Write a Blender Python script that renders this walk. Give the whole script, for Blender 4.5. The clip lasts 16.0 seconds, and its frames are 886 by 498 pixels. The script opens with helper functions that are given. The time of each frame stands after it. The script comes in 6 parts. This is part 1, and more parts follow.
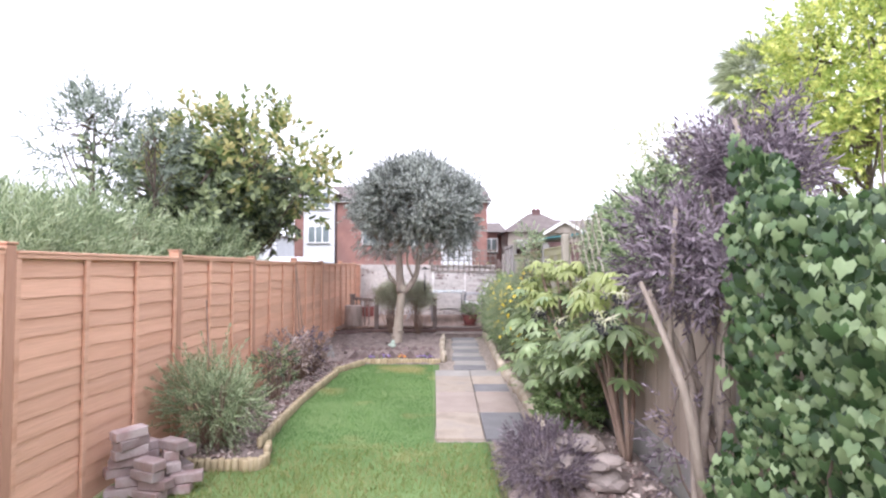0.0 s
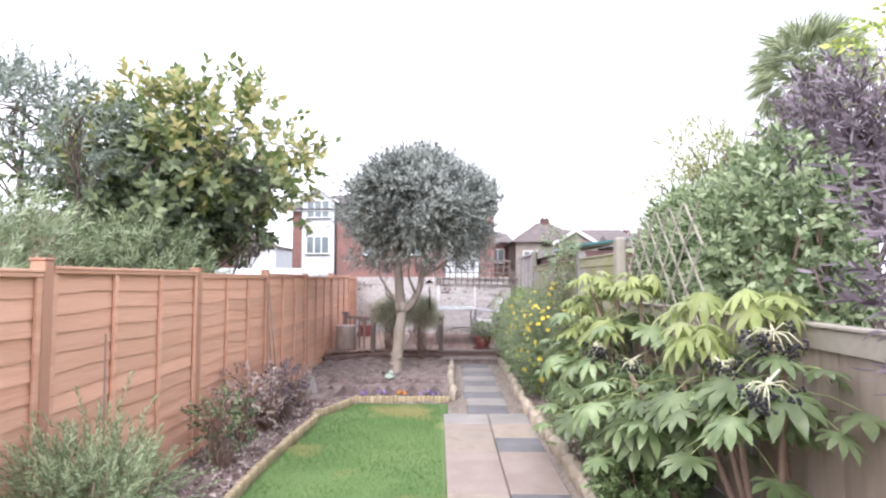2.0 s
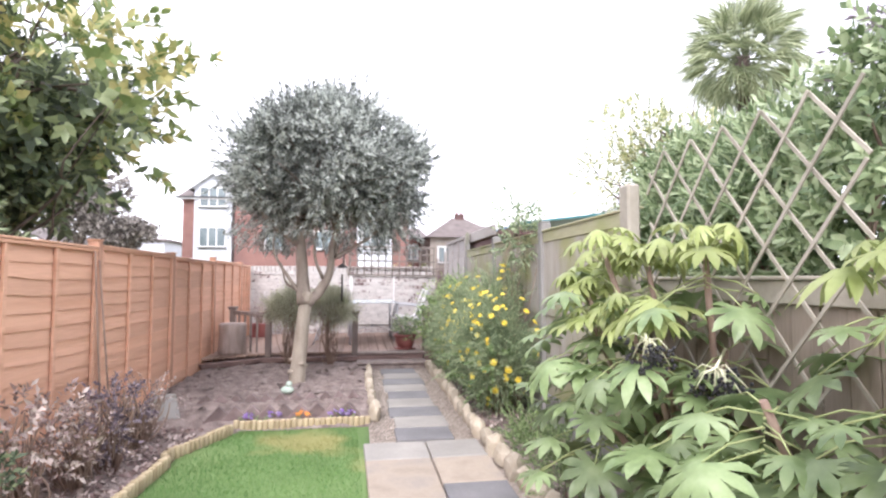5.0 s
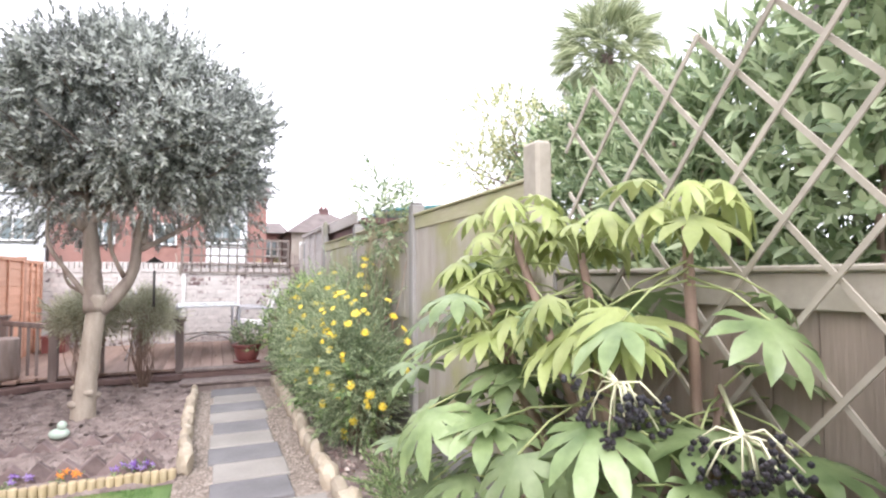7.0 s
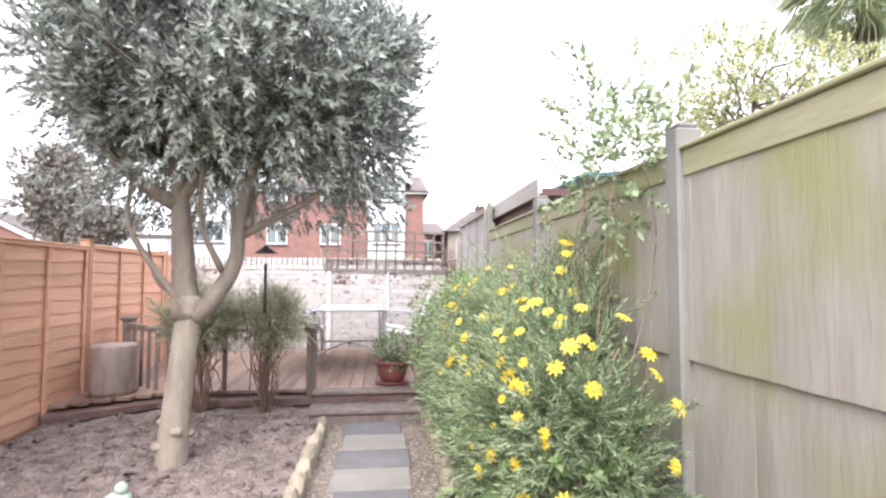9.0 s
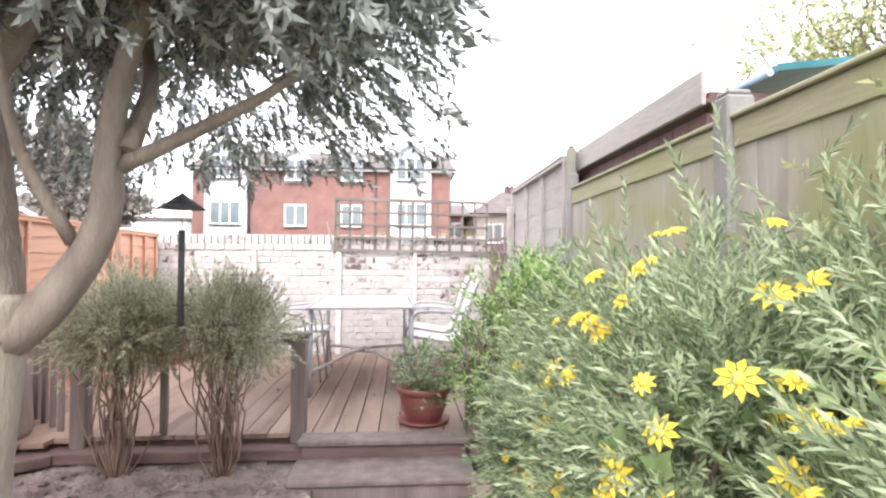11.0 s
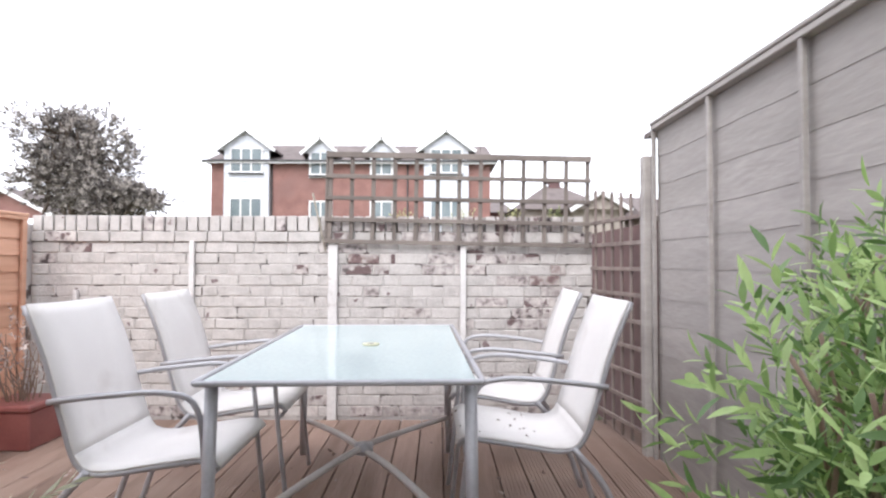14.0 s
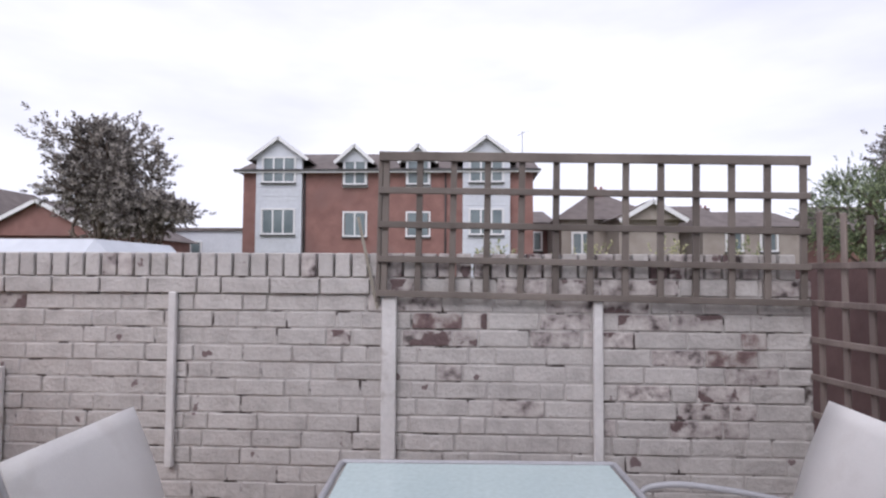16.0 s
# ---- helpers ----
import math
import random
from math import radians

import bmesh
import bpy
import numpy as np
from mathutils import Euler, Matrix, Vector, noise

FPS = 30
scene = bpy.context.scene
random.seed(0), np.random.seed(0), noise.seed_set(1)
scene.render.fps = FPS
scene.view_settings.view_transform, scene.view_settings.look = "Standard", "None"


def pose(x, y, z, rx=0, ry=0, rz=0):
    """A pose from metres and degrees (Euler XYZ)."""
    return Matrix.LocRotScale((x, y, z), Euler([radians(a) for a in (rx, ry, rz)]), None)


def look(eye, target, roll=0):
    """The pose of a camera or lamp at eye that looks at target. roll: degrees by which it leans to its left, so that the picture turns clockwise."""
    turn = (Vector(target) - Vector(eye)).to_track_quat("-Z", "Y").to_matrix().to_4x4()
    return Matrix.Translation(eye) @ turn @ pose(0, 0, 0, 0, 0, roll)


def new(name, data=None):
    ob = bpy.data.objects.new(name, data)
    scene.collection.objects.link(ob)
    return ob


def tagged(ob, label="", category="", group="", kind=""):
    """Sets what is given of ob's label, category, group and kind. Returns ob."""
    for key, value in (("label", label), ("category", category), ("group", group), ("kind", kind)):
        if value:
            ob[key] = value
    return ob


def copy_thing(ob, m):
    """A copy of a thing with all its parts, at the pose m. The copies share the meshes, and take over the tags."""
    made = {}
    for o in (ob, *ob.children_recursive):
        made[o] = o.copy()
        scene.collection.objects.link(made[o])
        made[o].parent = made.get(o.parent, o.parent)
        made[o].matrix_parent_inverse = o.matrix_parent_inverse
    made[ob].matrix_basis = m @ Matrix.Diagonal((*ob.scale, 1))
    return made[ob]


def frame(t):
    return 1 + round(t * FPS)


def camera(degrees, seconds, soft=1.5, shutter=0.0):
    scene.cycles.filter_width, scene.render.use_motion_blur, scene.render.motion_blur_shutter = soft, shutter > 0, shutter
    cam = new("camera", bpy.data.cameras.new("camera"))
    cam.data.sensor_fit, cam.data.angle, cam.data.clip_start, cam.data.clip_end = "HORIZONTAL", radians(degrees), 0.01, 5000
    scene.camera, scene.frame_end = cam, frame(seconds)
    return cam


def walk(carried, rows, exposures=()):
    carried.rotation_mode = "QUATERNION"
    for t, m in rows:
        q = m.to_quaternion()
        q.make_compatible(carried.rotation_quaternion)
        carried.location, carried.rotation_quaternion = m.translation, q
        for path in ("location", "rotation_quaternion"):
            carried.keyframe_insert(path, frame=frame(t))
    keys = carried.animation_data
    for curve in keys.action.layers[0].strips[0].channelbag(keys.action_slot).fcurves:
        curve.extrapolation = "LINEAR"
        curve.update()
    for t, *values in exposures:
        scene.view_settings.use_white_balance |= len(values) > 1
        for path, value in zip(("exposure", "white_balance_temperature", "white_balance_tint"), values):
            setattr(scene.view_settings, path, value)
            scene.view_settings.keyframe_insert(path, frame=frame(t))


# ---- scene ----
cam = camera(78.4, 16.0, soft=2.3)
METRES, EYE, TILT, LEAN, TURN = 13.2, 1.57, 0.0, 0.0, 0.3
ROWS = [
    (0.0, 0.0, 0.0, 0.0, -0.0, 2.01, -0.09),
    (0.5, -0.0015, 0.0389, 0.0008, 0.24, 2.41, -0.04),
    (1.0, -0.005, 0.0734, -0.0006, 0.26, 2.7, -0.12),
    (1.5, -0.0057, 0.107, 0.0004, 0.22, 2.84, -0.07),
    (2.0, -0.0058, 0.1337, 0.0029, 0.39, 3.2, -0.03),
    (2.5, -0.0073, 0.1513, 0.0026, -1.29, 4.48, -0.05),
    (3.0, -0.0057, 0.1644, 0.0002, -2.79, 4.5, 0.0),
    (5.5, -0.0153, 0.3019, -0.0143, -11.66, 2.88, 0.01),
    (6.0, -0.0086, 0.3227, -0.014, -15.07, 2.84, 0.12),
    (6.5, -0.0011, 0.3383, -0.0139, -19.98, 2.96, 0.11),
    (7.0, 0.0125, 0.359, -0.014, -23.06, 2.9, 0.36),
    (7.5, 0.0208, 0.3936, -0.0164, -22.68, 2.57, 0.14),
    (8.0, 0.0276, 0.4318, -0.0137, -20.78, 2.2, 0.07),
    (8.5, 0.0334, 0.4726, -0.0139, -13.36, 2.4, 0.2),
    (9.0, 0.0344, 0.5122, -0.0157, -6.9, 3.03, -0.11),
    (9.5, 0.0379, 0.554, -0.0172, -6.27, 2.92, -0.01),
    (10.0, 0.0335, 0.5924, -0.0151, -5.98, 2.55, -0.15),
    (12.5, 0.0369, 0.7664, -0.0212, -1.82, 0.4, -0.19),
    (13.0, 0.0365, 0.7978, -0.021, -1.5, 0.54, -0.21),
    (13.5, 0.0367, 0.8356, -0.0191, -1.19, 0.69, -0.08),
    (14.0, 0.0324, 0.873, -0.0179, -0.8, 1.6, -0.15),
    (14.5, 0.028, 0.9047, -0.0179, -0.47, 2.25, -0.26),
    (15.0, 0.024, 0.9368, -0.0112, -0.12, 2.21, -0.13),
    (15.5, 0.0161, 0.9595, -0.0069, 0.78, 2.47, -0.17),
    (16.0, 0.0043, 0.9783, 0.0009, 2.48, 2.47, -0.32),
]
walk(cam, [(t, pose(0, 0, EYE, TILT, LEAN, TURN) @ pose(METRES * x, METRES * y, METRES * z, 90 + pitch, roll, yaw)) for t, x, y, z, yaw, pitch, roll in ROWS],
     ((0.0, 1.6, 6050, 18), (3.0, 1.68, 6100, 17), (6.0, 1.86, 6250, 16), (9.0, 2.0, 6300, 15), (10.2, 2.1, 6350, 14), (12.5, 2.0, 6350, 12), (14.0, 1.5, 6200, 12), (15.0, 0.75, 6000, 14), (16.0, 0.42, 6050, 17)))

# ---- world and light ----
world = bpy.data.worlds.new("overcast_sky")
scene.world = world
world.use_nodes = True
wn, wl = world.node_tree.nodes, world.node_tree.links
wn.clear()
w_out, w_bg = wn.new("ShaderNodeOutputWorld"), wn.new("ShaderNodeBackground")
w_sky, w_hsv = wn.new("ShaderNodeTexSky"), wn.new("ShaderNodeHueSaturation")
w_sky.sky_type, w_sky.sun_disc = "NISHITA", False
w_sky.sun_elevation, w_sky.sun_rotation = radians(42), radians(200)
w_hsv.inputs["Saturation"].default_value = 0.12
w_co, w_map, w_noise, w_ramp, w_mix = (wn.new("ShaderNodeTexCoord"), wn.new("ShaderNodeMapping"), wn.new("ShaderNodeTexNoise"),
                                       wn.new("ShaderNodeValToRGB"), wn.new("ShaderNodeMix"))
w_mix.data_type = "RGBA"
w_map.inputs["Scale"].default_value = (1.2, 1.2, 4.0)
w_noise.inputs["Scale"].default_value, w_noise.inputs["Detail"].default_value = 1.8, 5
w_ramp.color_ramp.elements[0].position, w_ramp.color_ramp.elements[0].color = 0.3, (0.74, 0.745, 0.79, 1)
w_ramp.color_ramp.elements[1].position, w_ramp.color_ramp.elements[1].color = 0.62, (0.97, 0.97, 0.99, 1)
# a cloud deck evens out the clear sky's brightness
w_mix.inputs[0].default_value = 0.75
w_mix.inputs[7].default_value = (8.6, 8.6, 8.8, 1)
w_mul = wn.new("ShaderNodeMix")
w_mul.data_type, w_mul.blend_type = "RGBA", "MULTIPLY"
w_mul.inputs[0].default_value = 1.0
wl.new(w_sky.outputs[0], w_hsv.inputs["Color"])
wl.new(w_hsv.outputs[0], w_mix.inputs[6])
wl.new(w_mix.outputs[2], w_mul.inputs[6])
wl.new(w_co.outputs["Generated"], w_map.inputs[0])
wl.new(w_map.outputs[0], w_noise.inputs["Vector"])
wl.new(w_noise.outputs[0], w_ramp.inputs[0])
wl.new(w_ramp.outputs[0], w_mul.inputs[7])
wl.new(w_mul.outputs[2], w_bg.inputs[0])
w_bg.inputs[1].default_value = 0.114
wl.new(w_bg.outputs[0], w_out.inputs[0])

sun = new("sun", bpy.data.lights.new("sun", "SUN"))
sun.data.energy, sun.data.angle, sun.data.color = 1.15, radians(38), (1, 0.96, 0.9)
sun.matrix_basis = look((-6, -16, 16), (0, 0, 0))
R = random.Random(4)
RN = np.random.default_rng(4)


# ---- materials ----
def material(name, colors, rough=0.8, scale=6.0, bump=0.3, bump_scale=60.0, grain=(1, 1, 1), stain=None, stain_scale=1.2, stain_at=(0.5, 0.7),
             island=0.0, per_object=0.0, metal=0.0, translucent=0.0, bump_dist=0.01):
    """colors: the ramp that large noise runs through; island and per_object: how far each piece differs in tone."""
    m = bpy.data.materials.new(name)
    m.use_nodes = True
    n, l = m.node_tree.nodes, m.node_tree.links
    b = n["Principled BSDF"]
    b.inputs["Roughness"].default_value, b.inputs["Metallic"].default_value = rough, metal
    co, mp = n.new("ShaderNodeTexCoord"), n.new("ShaderNodeMapping")
    geo, info = n.new("ShaderNodeNewGeometry"), n.new("ShaderNodeObjectInfo")
    mp.inputs["Scale"].default_value = grain
    add = n.new("ShaderNodeVectorMath")
    add.operation = "ADD"
    sc = n.new("ShaderNodeVectorMath")
    sc.operation = "SCALE"
    sc.inputs["Scale"].default_value = 17.0
    cmb = n.new("ShaderNodeCombineXYZ")
    l.new(info.outputs["Random"], cmb.inputs[0])
    l.new(info.outputs["Random"], cmb.inputs[1])
    l.new(cmb.outputs[0], sc.inputs[0])
    l.new(geo.outputs["Position"], mp.inputs[0])
    l.new(mp.outputs[0], add.inputs[0])
    if per_object:
        l.new(sc.outputs[0], add.inputs[1])
    big = n.new("ShaderNodeTexNoise")
    big.inputs["Scale"].default_value, big.inputs["Detail"].default_value = scale, 6
    l.new(add.outputs[0], big.inputs["Vector"])
    ramp = n.new("ShaderNodeValToRGB")
    el = ramp.color_ramp.elements
    while len(el) < len(colors):
        el.new(0.5)
    for i, c in enumerate(colors):
        el[i].position = 0.3 + 0.4 * i / max(1, len(colors) - 1)
        el[i].color = (*c, 1)
    l.new(big.outputs[0], ramp.inputs[0])
    if island:
        mm = n.new("ShaderNodeMath")
        mm.operation = "MULTIPLY_ADD"
        mm.inputs[1].default_value, mm.inputs[2].default_value = island, -island / 2
        l.new(geo.outputs["Random Per Island"], mm.inputs[0])
        ad = n.new("ShaderNodeMath")
        l.new(big.outputs[0], ad.inputs[0])
        l.new(mm.outputs[0], ad.inputs[1])
        l.new(ad.outputs[0], ramp.inputs[0])
    color = ramp.outputs[0]
    if per_object:
        hs = n.new("ShaderNodeHueSaturation")
        mv = n.new("ShaderNodeMapRange")
        mv.inputs[3].default_value, mv.inputs[4].default_value = 1 - per_object, 1 + per_object
        l.new(info.outputs["Random"], mv.inputs[0])
        l.new(mv.outputs[0], hs.inputs["Value"])
        l.new(color, hs.inputs["Color"])
        color = hs.outputs[0]
    fine = n.new("ShaderNodeTexNoise")
    fine.inputs["Scale"].default_value, fine.inputs["Detail"].default_value = bump_scale, 5
    l.new(add.outputs[0], fine.inputs["Vector"])
    fr = n.new("ShaderNodeMapRange")
    fr.inputs[3].default_value, fr.inputs[4].default_value = 0.8, 1.2
    l.new(fine.outputs[0], fr.inputs[0])
    gm = n.new("ShaderNodeMix")
    gm.data_type, gm.blend_type = "RGBA", "MULTIPLY"
    gm.inputs[0].default_value = 0.7
    l.new(color, gm.inputs[6])
    l.new(fr.outputs[0], gm.inputs[7])
    color = gm.outputs[2]
    if stain:
        st, sr, sm = n.new("ShaderNodeTexNoise"), n.new("ShaderNodeMapRange"), n.new("ShaderNodeMix")
        st.inputs["Scale"].default_value, st.inputs["Detail"].default_value = stain_scale, 7
        sr.inputs[1].default_value, sr.inputs[2].default_value = stain_at
        sm.data_type = "RGBA"
        l.new(geo.outputs["Position"], st.inputs["Vector"])
        l.new(st.outputs[0], sr.inputs[0])
        l.new(sr.outputs[0], sm.inputs[0])
        l.new(color, sm.inputs[6])
        sm.inputs[7].default_value = (*stain, 1)
        color = sm.outputs[2]
    l.new(color, b.inputs["Base Color"])
    if bump:
        bp = n.new("ShaderNodeBump")
        bp.inputs["Strength"].default_value, bp.inputs["Distance"].default_value = bump, bump_dist
        l.new(fine.outputs[0], bp.inputs["Height"])
        l.new(bp.outputs[0], b.inputs["Normal"])
    if translucent:
        tr, ms = n.new("ShaderNodeBsdfTranslucent"), n.new("ShaderNodeMixShader")
        l.new(color, tr.inputs[0])
        ms.inputs[0].default_value = translucent
        l.new(b.outputs[0], ms.inputs[1])
        l.new(tr.outputs[0], ms.inputs[2])
        l.new(ms.outputs[0], n["Material Output"].inputs[0])
    return m


def leafy(name, *colors, rough=0.5, t=0.35, pale=1.45, soft=0.2):
    """Leaves: each colour a little paler and greyer than pure pigment, by pale and soft."""
    colors = [tuple(min(0.8, pale * (v * (1 - soft) + soft * sum(c) / 3)) for v in c) for c in colors]
    return material(name, colors, rough=rough, scale=1.6, bump=0, island=0.75, translucent=t)


M = {
    "fence": material("orange_stained_timber", [(0.58, 0.315, 0.205), (0.69, 0.405, 0.28), (0.63, 0.36, 0.24)], scale=1.2, grain=(1, 0.25, 6), bump_scale=18, bump=0.35, per_object=0.1),
    "fence_v": material("orange_stained_post", [(0.4, 0.21, 0.14), (0.5, 0.28, 0.19)], scale=2, grain=(6, 6, 0.5), bump_scale=18, per_object=0.08),
    "old": material("weathered_green_timber", [(0.25, 0.22, 0.185), (0.37, 0.34, 0.3), (0.3, 0.27, 0.23)], scale=1.2, grain=(3, 3, 0.5), bump_scale=14, bump=0.4,
                    per_object=0.03, stain=(0.28, 0.28, 0.14), stain_scale=1.7, stain_at=(0.44, 0.62)),
    "oldcap": material("mossy_cap_timber", [(0.3, 0.29, 0.18), (0.38, 0.35, 0.24)], scale=3, grain=(4, 0.6, 4), bump_scale=14, per_object=0.1, stain=(0.3, 0.31, 0.15), stain_scale=2),
    "grey": material("grey_weathered_timber", [(0.29, 0.265, 0.25), (0.38, 0.35, 0.33), (0.32, 0.295, 0.275)], scale=2.2, grain=(1, 0.5, 2.5), bump_scale=22, bump=0.25, per_object=0.12),
    "trellis": material("dark_trellis_timber", [(0.12, 0.1, 0.088), (0.2, 0.17, 0.15)], scale=3, bump_scale=25, per_object=0.15),
    "lattice": material("pale_lattice_timber", [(0.3, 0.27, 0.22), (0.42, 0.38, 0.32)], scale=4, bump_scale=30, per_object=0.1),
    "brown_old": material("weathered_brown_timber", [(0.22, 0.17, 0.135), (0.33, 0.27, 0.22), (0.27, 0.22, 0.18)], scale=1.2, grain=(5, 5, 0.4), bump_scale=14, bump=0.4, per_object=0.14),
    "worn_brick": material("worn_painted_brick", [(0.06, 0.045, 0.045), (0.38, 0.335, 0.325), (0.5, 0.46, 0.44), (0.56, 0.525, 0.5)], scale=19, bump_scale=45, bump=0.7, per_object=0.12,
                           stain=(0.14, 0.095, 0.095), stain_scale=6, stain_at=(0.6, 0.62)),
    "bare_brick": material("flaked_red_brick", [(0.1, 0.065, 0.07), (0.19, 0.13, 0.125), (0.42, 0.38, 0.36), (0.5, 0.47, 0.45)], scale=13, bump_scale=45, bump=0.7, per_object=0.15),
    "concrete": material("grey_concrete", [(0.22, 0.21, 0.205), (0.3, 0.29, 0.275)], scale=3, bump_scale=70, stain=(0.2, 0.2, 0.13), stain_scale=2, stain_at=(0.5, 0.75)),
    "deck": material("brown_decking", [(0.2, 0.13, 0.1), (0.33, 0.23, 0.185), (0.27, 0.185, 0.145)], scale=1.5, grain=(5, 0.5, 1), bump_scale=20, bump=0.3, rough=0.6, per_object=0.2,
                     stain=(0.35, 0.27, 0.22), stain_scale=1.3, stain_at=(0.5, 0.75)),
    "sleeper": material("dark_red_sleeper", [(0.12, 0.075, 0.068), (0.21, 0.14, 0.125)], scale=3, grain=(0.6, 3, 3), bump_scale=20, per_object=0.12),
    "post": material("dark_brown_post", [(0.17, 0.13, 0.118), (0.28, 0.23, 0.205)], scale=3, grain=(4, 4, 0.6), bump_scale=20, per_object=0.12),
    "white_brick": material("white_painted_brick", [(0.42, 0.393, 0.378), (0.505, 0.477, 0.458), (0.555, 0.525, 0.505)], scale=11, bump_scale=55, bump=0.6, per_object=0.06,
                            stain=(0.2, 0.15, 0.15), stain_scale=11, stain_at=(0.69, 0.71)),
    # mortar's dark patches: stained joints, with the joints' shadow lines painted in
    "mortar": material("painted_mortar", [(0.42, 0.393, 0.38), (0.51, 0.48, 0.462)], scale=6, bump_scale=60, bump=0.5, stain=(0.08, 0.065, 0.06), stain_scale=9, stain_at=(0.57, 0.63)),
    "white_paint": material("white_painted_strip", [(0.62, 0.6, 0.59), (0.72, 0.7, 0.69)], scale=4, bump_scale=40, stain=(0.4, 0.36, 0.33), stain_scale=6, stain_at=(0.6, 0.7)),
    "soil": material("dry_brown_soil", [(0.14, 0.106, 0.098), (0.26, 0.206, 0.188), (0.35, 0.288, 0.265)], scale=7, bump_scale=45, bump=1.0, rough=0.95, bump_dist=0.03),
    "lawn": material("lawn_turf", [(0.1, 0.17, 0.05), (0.135, 0.22, 0.07), (0.18, 0.26, 0.095)], scale=1.0, bump_scale=120, bump=0.8, rough=0.9, stain=(0.29, 0.28, 0.11), stain_scale=0.8, stain_at=(0.56, 0.66)),
    "blade": material("grass_blades", [(0.09, 0.19, 0.055), (0.135, 0.265, 0.08), (0.2, 0.33, 0.11)], scale=0.9, bump=0, rough=0.7, island=0.5, translucent=0.3, stain=(0.3, 0.3, 0.12), stain_scale=0.8, stain_at=(0.56, 0.66)),
    "rough_blade": material("rough_grass_blades", [(0.16, 0.2, 0.05), (0.22, 0.27, 0.08), (0.34, 0.31, 0.14)], scale=1.5, bump=0, rough=0.8, island=0.7, translucent=0.3),
    "slab_tan": material("tan_sandstone", [(0.25, 0.205, 0.165), (0.33, 0.275, 0.22), (0.27, 0.235, 0.205)], scale=3, bump_scale=50, per_object=0.1),
    "slab_pale": material("pale_grey_slab", [(0.24, 0.225, 0.205), (0.31, 0.29, 0.265)], scale=3, bump_scale=50, per_object=0.08),
    "slab_pink": material("pinkish_sandstone", [(0.27, 0.215, 0.185), (0.34, 0.28, 0.24)], scale=3, bump_scale=50, per_object=0.08),
    "slab_grey": material("grey_slate_slab", [(0.14, 0.137, 0.14), (0.21, 0.203, 0.207)], scale=3, bump_scale=50, per_object=0.08),
    "gravel": material("gravel", [(0.22, 0.18, 0.15), (0.42, 0.36, 0.31)], scale=30, bump_scale=80, bump=1.0, island=0.8),
    "stone": material("pale_edging_stone", [(0.32, 0.27, 0.2), (0.46, 0.4, 0.32)], scale=6, bump_scale=40, bump=0.6, per_object=0.18),
    "rock": material("rockery_stone", [(0.2, 0.17, 0.16), (0.36, 0.3, 0.27)], scale=6, bump_scale=30, bump=0.8, per_object=0.2),
    "logroll": material("log_edging_timber", [(0.33, 0.26, 0.15), (0.46, 0.38, 0.25)], scale=5, grain=(3, 3, 0.6), bump_scale=30, per_object=0.12),
    "dark_brick": material("dark_red_brick", [(0.13, 0.093, 0.09), (0.23, 0.175, 0.165)], scale=9, bump_scale=60, bump=0.5, per_object=0.2),
    "loose_brick": material("loose_brick", [(0.24, 0.15, 0.14), (0.33, 0.25, 0.24), (0.42, 0.36, 0.35)], scale=6, bump_scale=60, bump=0.6, per_object=0.25),
    "bark": material("pale_grey_bark", [(0.28, 0.235, 0.19), (0.43, 0.375, 0.31)], scale=5, grain=(3, 3, 0.7), bump_scale=40, bump=0.7),
    "bark_limb": material("brown_grey_bark", [(0.21, 0.167, 0.14), (0.35, 0.295, 0.25)], scale=5, grain=(3, 3, 0.7), bump_scale=40, bump=0.7),
    "bark_dark": material("dark_bark", [(0.09, 0.07, 0.055), (0.16, 0.12, 0.1)], scale=6, bump_scale=40, bump=0.7),
    "stem": material("brown_stems", [(0.2, 0.13, 0.1), (0.3, 0.22, 0.17)], scale=6, bump_scale=40),
    "stem_green": material("green_stems", [(0.25, 0.3, 0.12), (0.35, 0.38, 0.18)], scale=6, bump_scale=40),
    "stump": material("cut_log", [(0.26, 0.205, 0.18), (0.4, 0.33, 0.3)], scale=5, grain=(3, 3, 0.6), bump_scale=30, bump=0.7),
    "olive": leafy("silvery_olive_leaves", (0.11, 0.12, 0.11), (0.215, 0.235, 0.21), (0.38, 0.41, 0.37)),
    "broad": leafy("broad_green_leaves", (0.055, 0.075, 0.042), (0.115, 0.155, 0.077), (0.25, 0.3, 0.135)),
    "broad_gold": leafy("yellowing_leaves", (0.11, 0.16, 0.04), (0.2, 0.25, 0.07), (0.36, 0.32, 0.1)),
    "feather": leafy("feathery_green_leaves", (0.125, 0.175, 0.075), (0.22, 0.285, 0.135), (0.36, 0.42, 0.24)),
    "greyleaf": leafy("grey_green_leaves", (0.09, 0.12, 0.09), (0.15, 0.19, 0.14), (0.22, 0.26, 0.2)),
    "purple": leafy("purple_grey_leaves", (0.07, 0.05, 0.065), (0.14, 0.105, 0.13), (0.24, 0.19, 0.225)),
    "ivy": leafy("ivy_leaves", (0.02, 0.05, 0.014), (0.065, 0.13, 0.04), (0.2, 0.28, 0.12), rough=0.4),
    "lime": leafy("lime_yellow_leaves", (0.2, 0.28, 0.03), (0.34, 0.42, 0.05), (0.5, 0.52, 0.1)),
    "pine": leafy("dark_conifer_leaves", (0.085, 0.072, 0.064), (0.155, 0.135, 0.12), (0.27, 0.24, 0.21)),
